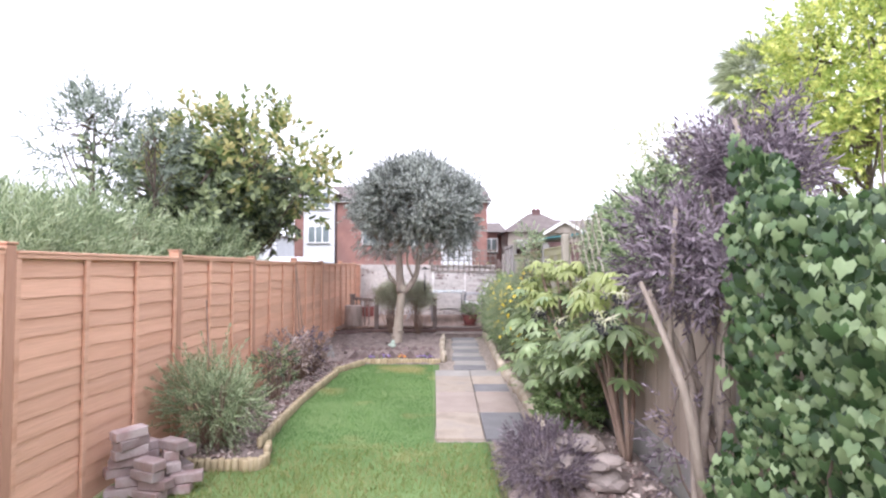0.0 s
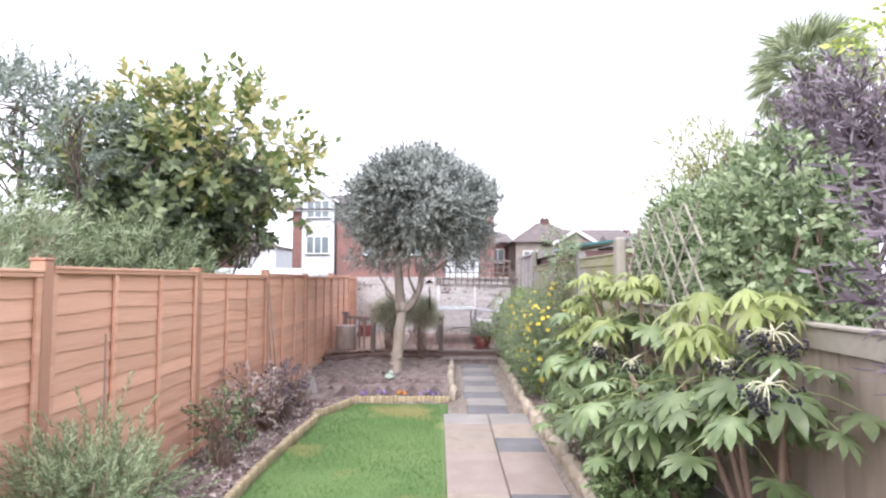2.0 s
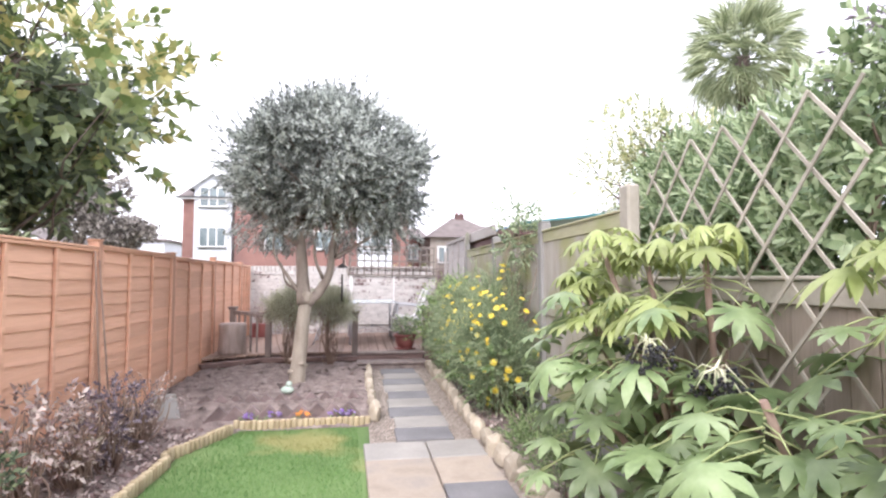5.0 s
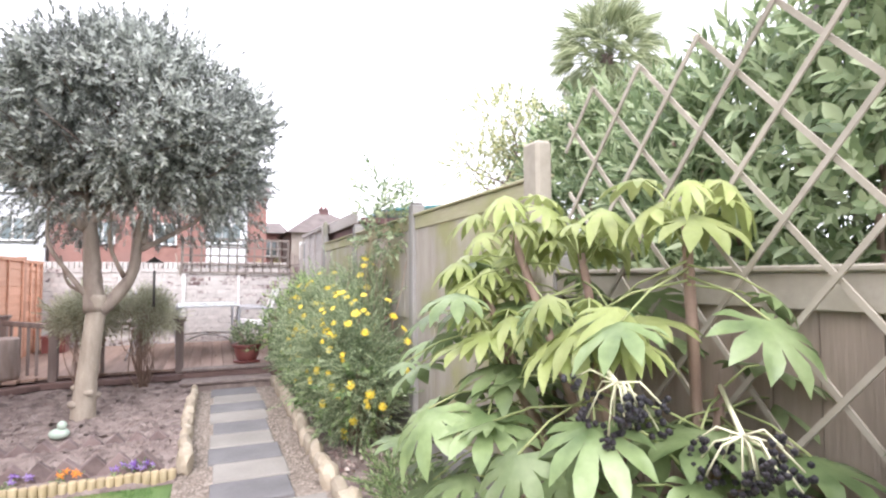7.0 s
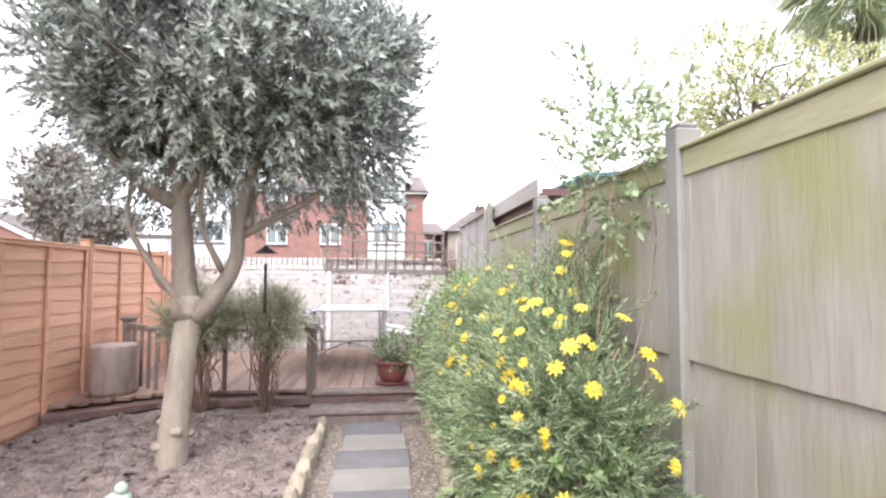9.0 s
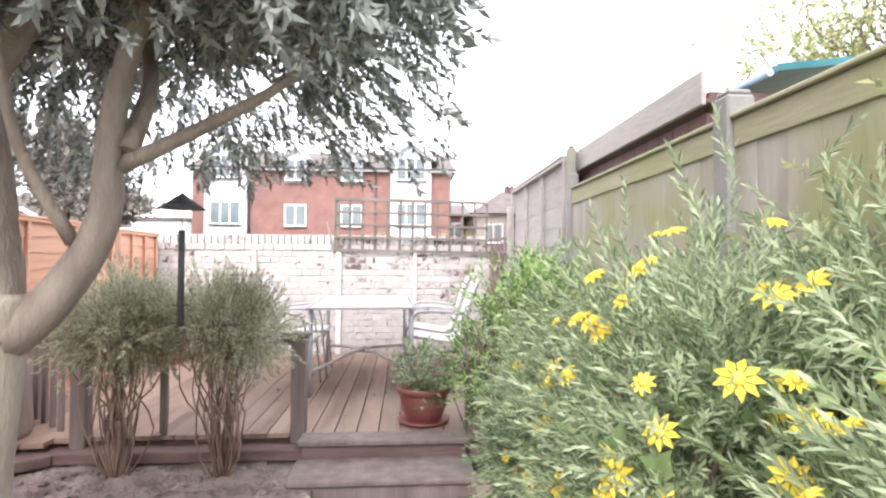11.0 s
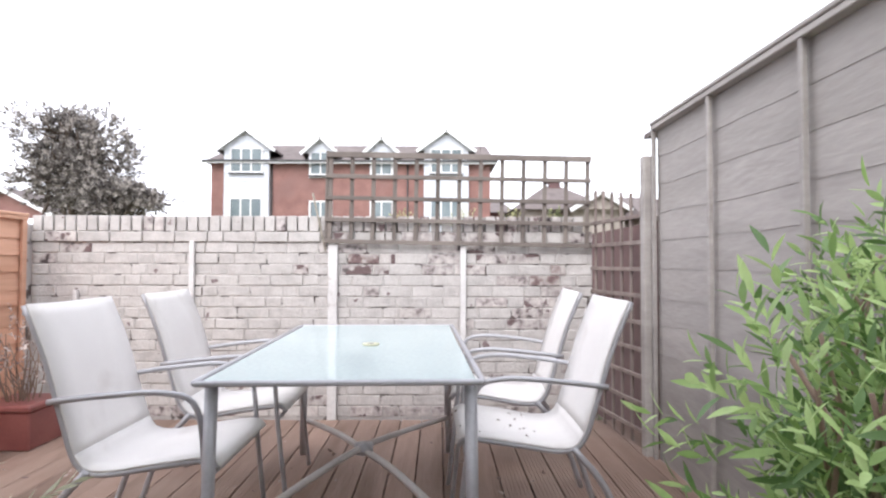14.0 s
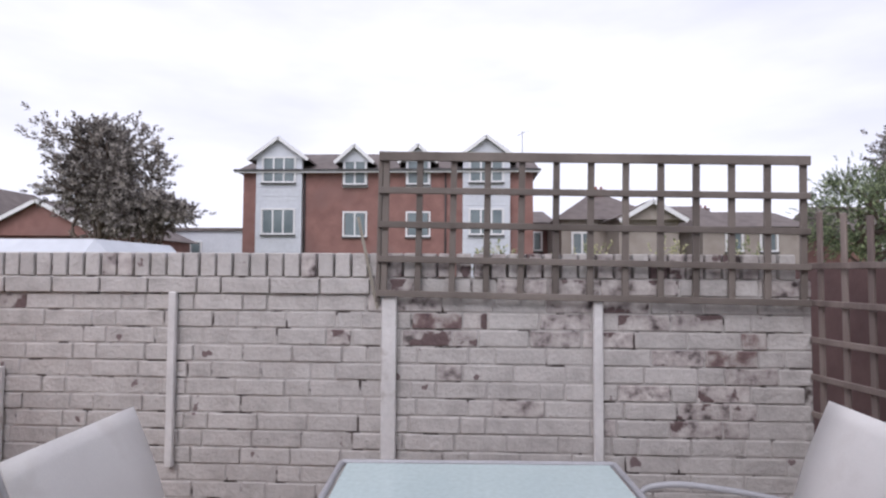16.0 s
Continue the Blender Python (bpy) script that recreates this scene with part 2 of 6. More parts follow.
    "fatsia": material("glossy_hand_leaves", [(0.1, 0.15, 0.06), (0.21, 0.28, 0.125), (0.33, 0.4, 0.22)], scale=7, bump=0.2, bump_scale=50, rough=0.35, per_object=0.3, translucent=0.3),
    "fatsia_young": material("young_lime_leaves", [(0.25, 0.31, 0.09), (0.42, 0.46, 0.2)], scale=7, bump=0.2, bump_scale=50, rough=0.4, per_object=0.2, translucent=0.35),
    "daisy_leaf": leafy("ferny_grey_green_leaves", (0.11, 0.16, 0.075), (0.2, 0.265, 0.13), (0.33, 0.39, 0.22)),
    "bright": leafy("bright_green_leaves", (0.08, 0.14, 0.04), (0.15, 0.23, 0.07), (0.26, 0.35, 0.14)),
    "buddleja": leafy("pale_pointed_leaves", (0.09, 0.14, 0.055), (0.18, 0.245, 0.105), (0.31, 0.375, 0.2)),
    "airy": leafy("pale_airy_leaves", (0.16, 0.2, 0.07), (0.28, 0.31, 0.12), (0.44, 0.42, 0.2), t=0.5),
    "choisya": leafy("narrow_green_leaves", (0.08, 0.16, 0.035), (0.19, 0.31, 0.07), (0.35, 0.48, 0.16)),
    "palm": leafy("palm_fronds", (0.2, 0.24, 0.13), (0.32, 0.36, 0.21), (0.46, 0.49, 0.32), t=0.5),
    "heather": leafy("rosemary_leaves", (0.2, 0.2, 0.12), (0.31, 0.32, 0.2), (0.44, 0.45, 0.31)),
    "litter": leafy("dry_leaf_litter", (0.16, 0.1, 0.09), (0.26, 0.19, 0.17), (0.4, 0.32, 0.28), t=0.05),
    "yellow": material("yellow_petals", [(0.8, 0.6, 0.04), (0.85, 0.72, 0.14)], bump=0, rough=0.6, translucent=0.2),
    "orange_petal": material("orange_petals", [(0.75, 0.25, 0.03), (0.8, 0.33, 0.06)], bump=0, rough=0.6, translucent=0.2),
    "violet_petal": material("violet_petals", [(0.22, 0.1, 0.42), (0.45, 0.36, 0.6)], bump=0, rough=0.6, translucent=0.2, island=0.6),
    "berry": material("black_berries", [(0.012, 0.012, 0.016), (0.03, 0.025, 0.03)], bump=0, rough=0.3),
    "cream": material("cream_flower_stalks", [(0.6, 0.6, 0.4), (0.7, 0.68, 0.5)], bump=0),
    "terracotta": material("glazed_red_pot", [(0.19, 0.06, 0.055), (0.27, 0.1, 0.09)], scale=4, bump=0.1, rough=0.35),
    "metal": material("grey_powder_metal", [(0.37, 0.365, 0.385), (0.46, 0.455, 0.475)], scale=5, bump=0.05, rough=0.4, metal=0.2),
    "pale_metal": material("pale_silver_metal", [(0.5, 0.47, 0.45), (0.6, 0.57, 0.55)], scale=5, bump=0.05, rough=0.45, metal=0.1),
    "sling": material("white_woven_sling", [(0.7, 0.672, 0.65), (0.765, 0.737, 0.715)], scale=3, bump_scale=400, bump=0.25, rough=0.8, stain=(0.6, 0.56, 0.53), stain_scale=5, stain_at=(0.6, 0.8)),
    "frost": material("frosted_pale_glass", [(0.48, 0.575, 0.57), (0.52, 0.615, 0.61)], scale=2, bump=0.0, rough=0.12),
    "red_brick": material("red_brickwork", [(0.2, 0.1, 0.085), (0.265, 0.14, 0.12)], scale=2, bump_scale=12, bump=0.4, stain=(0.19, 0.11, 0.1), stain_scale=0.5),
    "roof": material("brown_roof_tiles", [(0.11, 0.09, 0.085), (0.17, 0.14, 0.13)], scale=2, bump_scale=9, bump=0.5),
    "render_white": material("white_cladding", [(0.54, 0.56, 0.6), (0.6, 0.62, 0.66)], scale=1, bump_scale=6, bump=0.2),
    "frame_white": material("white_window_frame", [(0.68, 0.68, 0.68), (0.72, 0.72, 0.72)], bump=0.05, rough=0.4),
    "glass": material("window_glass", [(0.11, 0.14, 0.15), (0.2, 0.24, 0.25)], scale=0.8, bump=0, rough=0.05),
    "beige": material("beige_render", [(0.28, 0.24, 0.21), (0.35, 0.31, 0.275)], scale=2, bump_scale=30),
    "dark_wall": material("dark_brick_wall", [(0.1, 0.055, 0.055), (0.15, 0.085, 0.08)], scale=3, bump_scale=20),
    "tarp": material("blue_green_roof_sheet", [(0.02, 0.13, 0.16), (0.05, 0.2, 0.22)], scale=3, bump_scale=10, rough=0.4),
    "pipe": material("pale_blue_strip", [(0.3, 0.45, 0.6), (0.4, 0.55, 0.68)], bump=0),
    "iron": material("dark_iron", [(0.03, 0.03, 0.032), (0.06, 0.055, 0.055)], bump=0.1, rough=0.5),
    "verdigris": material("pale_green_stoneware", [(0.35, 0.45, 0.38), (0.5, 0.58, 0.5)], scale=12, bump_scale=60),
    "earth": material("rough_ground", [(0.12, 0.14, 0.06), (0.2, 0.18, 0.12)], scale=0.3, bump_scale=8, bump=0.5),
}


# ---- mesh tools ----
def part(name, bm, mat, parent=None, label="", kind=""):
    """Links a bmesh or a finished mesh as one object under a thing or a part."""
    if isinstance(bm, bmesh.types.BMesh):
        me = bpy.data.meshes.new(name)
        bm.to_mesh(me)
        bm.free()
    else:
        me = bm
    if not me.materials:
        me.materials.append(M[mat])
    ob = new(name, me)
    if parent:
        ob.parent = parent
    if name in ("branchwork", "twig_mass", "drooping_foliage", "vine_mass", "fruit", "fruit_stalk_mass", "stalk_mass", "inner_foliage", "foliage", "crown", "low_foliage"):
        kind = "stuff" if name not in ("crown",) else ""
    return tagged(ob, label=label, kind=kind)


def empty(name, at, label="", category="", group="", rz=0.0):
    ob = new(name)
    ob.matrix_basis = pose(*at, 0, 0, rz)
    ob.empty_display_size = 0.1
    return tagged(ob, label, category, group)


def box(bm, x0, y0, z0, x1, y1, z1, bevel=0.0, m=None):
    c = Matrix.Translation(((x0 + x1) / 2, (y0 + y1) / 2, (z0 + z1) / 2)) @ Matrix.Diagonal((abs(x1 - x0), abs(y1 - y0), abs(z1 - z0), 1))
    made = bmesh.ops.create_cube(bm, size=1, matrix=(m or Matrix()) @ c)
    if bevel:
        vs = set(made["verts"])
        es = [e for e in bm.edges if e.verts[0] in vs and e.verts[1] in vs]
        bmesh.ops.bevel(bm, geom=es, offset=bevel, segments=1, affect="EDGES")
    return bm


def boxes(*rows, bevel=0.0):
    bm = bmesh.new()
    for r in rows:
        box(bm, *r, bevel=bevel)
    return bm


def beam(bm, a, b, w, h=None, bevel=0.0):
    """A bar of w by h from a to b."""
    a, b = Vector(a), Vector(b)
    m = Matrix.Translation((a + b) / 2) @ (b - a).to_track_quat("Z", "Y").to_matrix().to_4x4()
    h = h or w
    return box(bm, -w / 2, -h / 2, -(b - a).length / 2, w / 2, h / 2, (b - a).length / 2, bevel, m)


def tube(bm, pts, radii, n=8):
    """A tapering round tube through the points."""
    rings = []
    pts = [Vector(p) for p in pts]
    for i, p in enumerate(pts):
        d = (pts[min(i + 1, len(pts) - 1)] - pts[max(i - 1, 0)]).normalized()
        q = d.to_track_quat("Z", "Y")
        r = radii[i] if hasattr(radii, "__len__") else radii
        rings.append([bm.verts.new(p + q @ Vector((r * math.cos(k * math.tau / n), r * math.sin(k * math.tau / n), 0))) for k in range(n)])
    for a, b in zip(rings, rings[1:]):
        for k in range(n):
            f = bm.faces.new((a[k], a[(k + 1) % n], b[(k + 1) % n], b[k]))
            f.smooth = True
    bm.faces.new(rings[0][::-1])
    bm.faces.new(rings[-1])
    return bm


def lathe(bm, profile, n=24, at=(0, 0, 0)):
    rings = [[bm.verts.new((at[0] + r * math.cos(k * math.tau / n), at[1] + r * math.sin(k * math.tau / n), at[2] + z)) for k in range(n)] for r, z in profile]
    for a, b in zip(rings, rings[1:]):
        for k in range(n):
            bm.faces.new((a[k], a[(k + 1) % n], b[(k + 1) % n], b[k])).smooth = True
    bm.faces.new(rings[0][::-1])
    bm.faces.new(rings[-1])
    return bm


def curve_pts(ctrl, steps=5):
    """A smooth line through the control points."""
    c = [Vector(p) for p in ctrl]
    c = [2 * c[0] - c[1]] + c + [2 * c[-1] - c[-2]]
    out = []
    for i in range(1, len(c) - 2):
        for s in range(steps):
            t = s / steps
            out.append(0.5 * ((2 * c[i]) + (c[i + 1] - c[i - 1]) * t + (2 * c[i - 1] - 5 * c[i] + 4 * c[i + 1] - c[i + 2]) * t * t
                              + (3 * c[i] - c[i - 1] - 3 * c[i + 1] + c[i + 2]) * t ** 3))
    return out + [c[-2]]


def surface(name, x0, x1, y0, y1, height, inside, step=0.06, skirt=0.25):
    """A closed patch of ground: a grid of tops at height(x, y) where inside(x, y), with sides down."""
    nx, ny = max(2, round((x1 - x0) / step)), max(2, round((y1 - y0) / step))
    verts, faces, ids = [], [], {}

    def vid(i, j):
        if (i, j) not in ids:
            x, y = x0 + (x1 - x0) * i / nx, y0 + (y1 - y0) * j / ny
            ids[i, j] = len(verts)
            verts.append((x, y, height(x, y)))
        return ids[i, j]
    for i in range(nx):
        for j in range(ny):
            if inside(x0 + (x1 - x0) * (i + 0.5) / nx, y0 + (y1 - y0) * (j + 0.5) / ny):
                faces.append((vid(i, j), vid(i + 1, j), vid(i + 1, j + 1), vid(i, j + 1)))
    me = bpy.data.meshes.new(name)
    me.from_pydata(verts, [], faces)
    bm = bmesh.new()
    bm.from_mesh(me)
    edge = [e for e in bm.edges if len(e.link_faces) == 1]
    made = bmesh.ops.extrude_edge_only(bm, edges=edge)
    for v in made["geom"]:
        if isinstance(v, bmesh.types.BMVert):
            v.co.z -= skirt
    bm.to_mesh(me)
    bm.free()
    for p in me.polygons:
        p.use_smooth = True
    return me


def rotations(dirs, rng, roll=None):
    """Turns that take +z to each direction, with a random roll."""
    d = dirs / np.linalg.norm(dirs, axis=1, keepdims=True)
    ref = np.where(np.abs(d[:, 2:3]) > 0.9, np.array([[1.0, 0, 0]]), np.array([[0, 0, 1.0]]))
    u = np.cross(ref, d)
    u /= np.linalg.norm(u, axis=1, keepdims=True)
    v = np.cross(d, u)
    a = rng.uniform(0, math.tau, len(d)) if roll is None else roll + rng.normal(0, 0.25, len(d))
    c, s = np.cos(a)[:, None], np.sin(a)[:, None]
    return np.stack([u * c + v * s, v * c - u * s, d], axis=2)


def scatter(name, template, places, dirs, sizes, rng, roll=None):
    """One mesh of many copies of a template (verts, faces), each at a place, turned to a direction."""
    tv, tf = np.array(template[0]), template[1]
    rot = rotations(np.asarray(dirs, float), rng, roll)
    v = np.einsum("nij,kj->nki", rot, tv) * np.asarray(sizes)[:, None, None] + np.asarray(places)[:, None, :]
    k, n = len(tv), len(places)
    counts = np.array([len(f) for f in tf])
    flat = np.array([i for f in tf for i in f])
    loops = (flat[None, :] + (np.arange(n) * k)[:, None]).ravel()
    me = bpy.data.meshes.new(name)
    me.vertices.add(n * k)
    me.vertices.foreach_set("co", v.ravel().astype(np.float32))
    me.loops.add(len(loops))
    me.loops.foreach_set("vertex_index", loops.astype(np.int32))
    me.polygons.add(n * len(tf))
    starts = np.concatenate([[0], np.cumsum(np.tile(counts, n))[:-1]])
    me.polygons.foreach_set("loop_start", starts.astype(np.int32))
    me.polygons.foreach_set("use_smooth", np.ones(n * len(tf), dtype=bool))
    me.update(calc_edges=True)
    me.validate()
    return me


def leaf(length, width, fold=0.25, bend=0.15, fine=False):
    """One leaf along +z with a folded midrib: verts, faces."""
    w, L = width / 2, length
    if fine:
        v = [(0, 0, 0)]
        for z, k in ((0.22, 0.72), (0.48, 1.0), (0.75, 0.66)):
            y = -bend * L * z * z
            v += [(-w * k, y + fold * w * k, L * z), (0, y, L * z), (w * k, y + fold * w * k, L * z)]
        v.append((0, -bend * L, L))
        return v, [(0, 2, 1), (0, 3, 2), (1, 2, 5, 4), (2, 3, 6, 5), (4, 5, 8, 7), (5, 6, 9, 8), (7, 8, 10), (8, 9, 10)]
    v = [(0, 0, 0), (-w, fold * w, L * 0.42), (0, 0, L * 0.45), (w, fold * w, L * 0.42), (0, -bend * L, L)]
    return v, [(0, 2, 1), (0, 3, 2), (1, 2, 4), (2, 3, 4)]


def sprig(count, length, leaf_l, leaf_w, spread=0.9, seed=1, tuft=False, plain=False, fine=False):
    """A twig of leaves along +z."""
    r = random.Random(seed)
    verts, faces = [], []
    for i in range(count):
        a, w = leaf_l * r.uniform(0.75, 1.2), leaf_w * r.uniform(0.8, 1.15)
        lv, lf = leaf(a, w, fine=fine)
        if plain:
            lv, lf = [(0, 0, 0), (w / 2, 0, a * 0.5), (0, -0.1 * a, a), (-w / 2, 0, a * 0.5)], [(0, 1, 2, 3)]
        z = length * (i + 0.5) / count if not tuft else length * (0.75 + 0.25 * i / count)
        tilt = spread * r.uniform(0.6, 1.25) * (1 - 0.45 * i / count)
        m = Matrix.Translation((0, 0, z)) @ Matrix.Rotation(i * 2.4 + r.uniform(-0.3, 0.3), 4, "Z") @ Matrix.Rotation(tilt, 4, "X")
        k = len(verts)
        verts += [tuple(m @ Vector(p)) for p in lv]
        faces += [tuple(k + a for a in f) for f in lf]
    return verts, faces


def cloud(rng, n, centre, radii, lumps=9, shell=0.55, flat_bottom=0.0, gap=0.0, clumps=0, sigma=0.14):
    """Places and outward directions in a lumpy crown; clumps: gathered round that many branch ends."""
    c, rad = np.array(centre, float), np.array(radii, float)
    if clumps:
        e = rng.normal(size=(clumps, 3))
        e /= np.linalg.norm(e, axis=1, keepdims=True)
        if flat_bottom:
            e[:, 2] = np.where(e[:, 2] < -flat_bottom, -flat_bottom * rng.uniform(0.5, 1.1, clumps), e[:, 2])
        ends = e * rng.uniform(shell, 0.95, clumps)[:, None]
        k = rng.integers(0, clumps, n)
        off = rng.normal(size=(n, 3)) * sigma * rng.uniform(0.6, 1.3, clumps)[k][:, None]
        return c + (ends[k] + off) * rad, (ends[k] * 0.6 + off / sigma * 0.5) / rad + np.array([0, 0, 0.3 / rad.mean()])
    ld = rng.normal(size=(lumps, 3))
    ld /= np.linalg.norm(ld, axis=1, keepdims=True)
    lr = rng.uniform(0.75, 1.12, lumps)
    d = rng.normal(size=(n, 3))
    d /= np.linalg.norm(d, axis=1, keepdims=True)
    if flat_bottom:
        d[:, 2] = np.where(d[:, 2] < -flat_bottom, -flat_bottom, d[:, 2])
    near = d @ ld.T
    w = np.exp(near * 6)
    r = (w * lr).sum(1) / w.sum(1)
    if gap:
        keep = rng.random(n) > gap * (near.max(1) < 0.7)
        d, r = d[keep], r[keep]
    depth = shell + (1 - shell) * rng.random(len(d)) ** 0.45
    p = c + d * rad * (r * depth)[:, None]
    out = d * (1 / rad) + rng.normal(size=d.shape) * 0.5 / rad.mean() + np.array([0, 0, 0.25 / rad.mean()])
    return p, out


SPRIG = {
    "olive": sprig(12, 0.12, 0.062, 0.021, 0.85, 1),
    "broad": sprig(8, 0.2, 0.12, 0.058, 1.0, 2, fine=True),
    "broad_small": sprig(9, 0.16, 0.075, 0.035, 1.0, 12),
    "feather": sprig(18, 0.26, 0.09, 0.014, 0.8, 3, plain=True),
    "needle": sprig(24, 0.15, 0.034, 0.007, 0.7, 4, plain=True),
    "small": sprig(10, 0.12, 0.035, 0.018, 1.0, 5),
    "lance": sprig(9, 0.22, 0.11, 0.026, 0.9, 6, fine=True),
    "buddleja": sprig(10, 0.28, 0.16, 0.038, 1.0, 7, fine=True),
}


def crown(name, mat, tree, kind_of, rng, n, centre, radii, size=1.0, label="", **kw):
    p, d = cloud(rng, n, centre, radii, **kw)
    me = scatter(name, SPRIG[kind_of], p, d, rng.uniform(0.75, 1.25, len(p)) * size, rng)
    return part(name, me, mat, tree, label)


def branches(rng, base, tips, r0, r1, wobble=0.12, n=6, mid=0.5):
    """One mesh of crooked stems from base points to tips."""
    bm = bmesh.new()
    for (a, b) in zip(base, tips):
        a, b = Vector(a), Vector(b)
        k = (b - a).length * wobble
        m1 = a.lerp(b, 0.33) + Vector(rng.uniform(-k, k, 3))
        m2 = a.lerp(b, 0.66) + Vector(rng.uniform(-k, k, 3))
        pts = curve_pts([a, m1, m2, b], 3)
        tube(bm, pts, [r0 + (r1 - r0) * i / (len(pts) - 1) for i in range(len(pts))], n)
    return bm


# ---- ground and paving ----
DECK = 0.265


def lumpy(x, y, base, amp=0.03, f=5.0):
    return base + amp * noise.noise((x * f, y * f, base * 9)) + amp * 0.5 * noise.noise((x * f * 3, y * f * 3, 2.0))


def lawn_left(y):
    """The lawn's left edge."""
    if y < 4.3:
        return -2.38
    if y < 4.75:
        return -1.42 - 0.2 * (y - 4.3)
    if y < 8.0:
        return -1.6 - 0.05 * math.sin((y - 4.8) * 1.1)
    return -1.62 + max(0, y - 8.1) * 0.42


def ground_build():
    tagged(part("ground", boxes((-400, -300, -0.5, 400, 500, -0.1)), "earth"), "rough ground that runs out to the horizon", kind="structure")
    lawn = surface("lawn", -2.38, 0.62, -1.5, 8.92, lambda x, y: 0.0 + 0.012 * noise.noise((x * 2, y * 2, 0)),
                   lambda x, y: lawn_left(y) < x and not (x > -0.1 and y > 4.97) and not (x > 0.42 and y > 3.2), 0.08, 0.12)
    tagged(part("lawn", lawn, "lawn"), "green mown lawn with dry straw patches", kind="structure")
    bed = surface("soil_bed", -2.38, -0.08, 4.3, 12.35,
                  lambda x, y: lumpy(x, y, 0.02 + 0.1 * min(1, max(0, (y - 8.9) / 0.6))),
                  lambda x, y: (x < lawn_left(y) - 0.02) if y < 8.92 else (x < -0.1 or y < 9.0) and not (y > 11.72 + max(0, x + 2.3) * 0.9 and x < -1.6) and y < 12.28, 0.05, 0.3)
    tagged(part("soil_bed", bed, "soil"), "dry crumbly brown soil of the planting bed", kind="structure")
    rbed = surface("soil_bed", 0.92, 1.56, -1.0, 12.2, lambda x, y: lumpy(x, y, 0.04), lambda x, y: True, 0.06, 0.3)
    tagged(part("soil_bed", rbed, "soil"), "narrow soil bed along the weathered fence", kind="structure")
    front = surface("soil_bed", 0.44, 0.95, 1.0, 4.95, lambda x, y: lumpy(x, y, 0.0), lambda x, y: x > 0.5 or y < 3.9, 0.06, 0.2)
    tagged(part("soil_bed", front, "soil"), "soil round the rockery", kind="structure")
    path = surface("gravel_path", -0.1, 0.95, 4.95, 11.8, lambda x, y: lumpy(x, y, 0.003 + 0.045 * min(1, max(0, (y - 8.4) / 3)), 0.008, 14), lambda x, y: True, 0.05, 0.2)
    tagged(part("gravel_path", path, "gravel"), "gravel under and beside the stepping slabs", kind="structure")
    n = 9000
    p = np.column_stack([RN.uniform(-0.08, 0.93, n), RN.uniform(8.4, 11.75, n), np.zeros(n)])
    p[:, 2] = 0.012 + 0.045 * (p[:, 1] - 8.4) / 3
    t = ([(-1, -0.6, 0), (1, -0.7, 0), (0.7, 0.9, 0), (-0.8, 0.7, 0), (0, 0, 0.8)], [(0, 1, 4), (1, 2, 4), (2, 3, 4), (3, 0, 4)])
    part("gravel_stones", scatter("gravel_stones", t, p, np.tile([0, 0, 1.0], (n, 1)) + RN.normal(0, 0.2, (n, 3)), RN.uniform(0.005, 0.012, n), RN), "gravel", kind="stuff")
    n = 16000
    p = np.column_stack([RN.uniform(-2.36, -0.12, n), RN.uniform(4.32, 12.2, n), np.zeros(n)])
    ok = [(x < lawn_left(y) - 0.03) if y < 8.9 else y > 9.1 for x, y, _ in p]
    p = p[np.array(ok)]
    p[:, 2] = [lumpy(x, y, 0.02 + 0.1 * min(1, max(0, (y - 8.9) / 0.6))) for x, y, _ in p]
    part("soil_crumbs", scatter("soil_crumbs", t, p, np.tile([0, 0, 1.0], (len(p), 1)) + RN.normal(0, 0.3, (len(p), 3)), RN.uniform(0.005, 0.022, len(p)), RN), "soil", kind="stuff")
    n = 950
    p = np.column_stack([RN.uniform(-2.34, -0.16, n), RN.uniform(4.4, 12.1, n), np.zeros(n)])
    p = p[[(x < lawn_left(y) - 0.06) if y < 8.9 else y > 9.2 for x, y, _ in p]]
    p[:, 2] = [lumpy(x, y, 0.02 + 0.1 * min(1, max(0, (y - 8.9) / 0.6))) for x, y, _ in p]
    part("soil_clods", scatter("soil_clods", t, p, np.tile([0, 0, 1.0], (len(p), 1)) + RN.normal(0, 0.4, (len(p), 3)), RN.uniform(0.02, 0.045, len(p)), RN), "soil", kind="stuff")
    n = 2600
    p = np.column_stack([RN.uniform(-2.36, -1.6, n), RN.uniform(4.4, 9.0, n), np.zeros(n)])
    p[:, 2] = [lumpy(x, y, 0.02) + 0.015 for x, y, _ in p]
    p = p[[x < lawn_left(y) - 0.02 for x, y, _ in p]]
    part("leaf_litter", scatter("leaf_litter", leaf(0.06, 0.035, 0.5, 0.4), p, RN.normal(0, 1, (len(p), 3)) * (1, 1, 0.25), RN.uniform(0.5, 1.1, len(p)), RN), "litter", kind="stuff")
    n = 1500
    p = np.column_stack([RN.uniform(0.98, 1.5, n), RN.uniform(3, 12, n), np.full(n, 0.06)])
    part("leaf_litter", scatter("leaf_litter", leaf(0.06, 0.035, 0.5, 0.4), p, RN.normal(0, 1, (n, 3)) * (1, 1, 0.25), RN.uniform(0.5, 1.1, n), RN), "litter", kind="stuff")


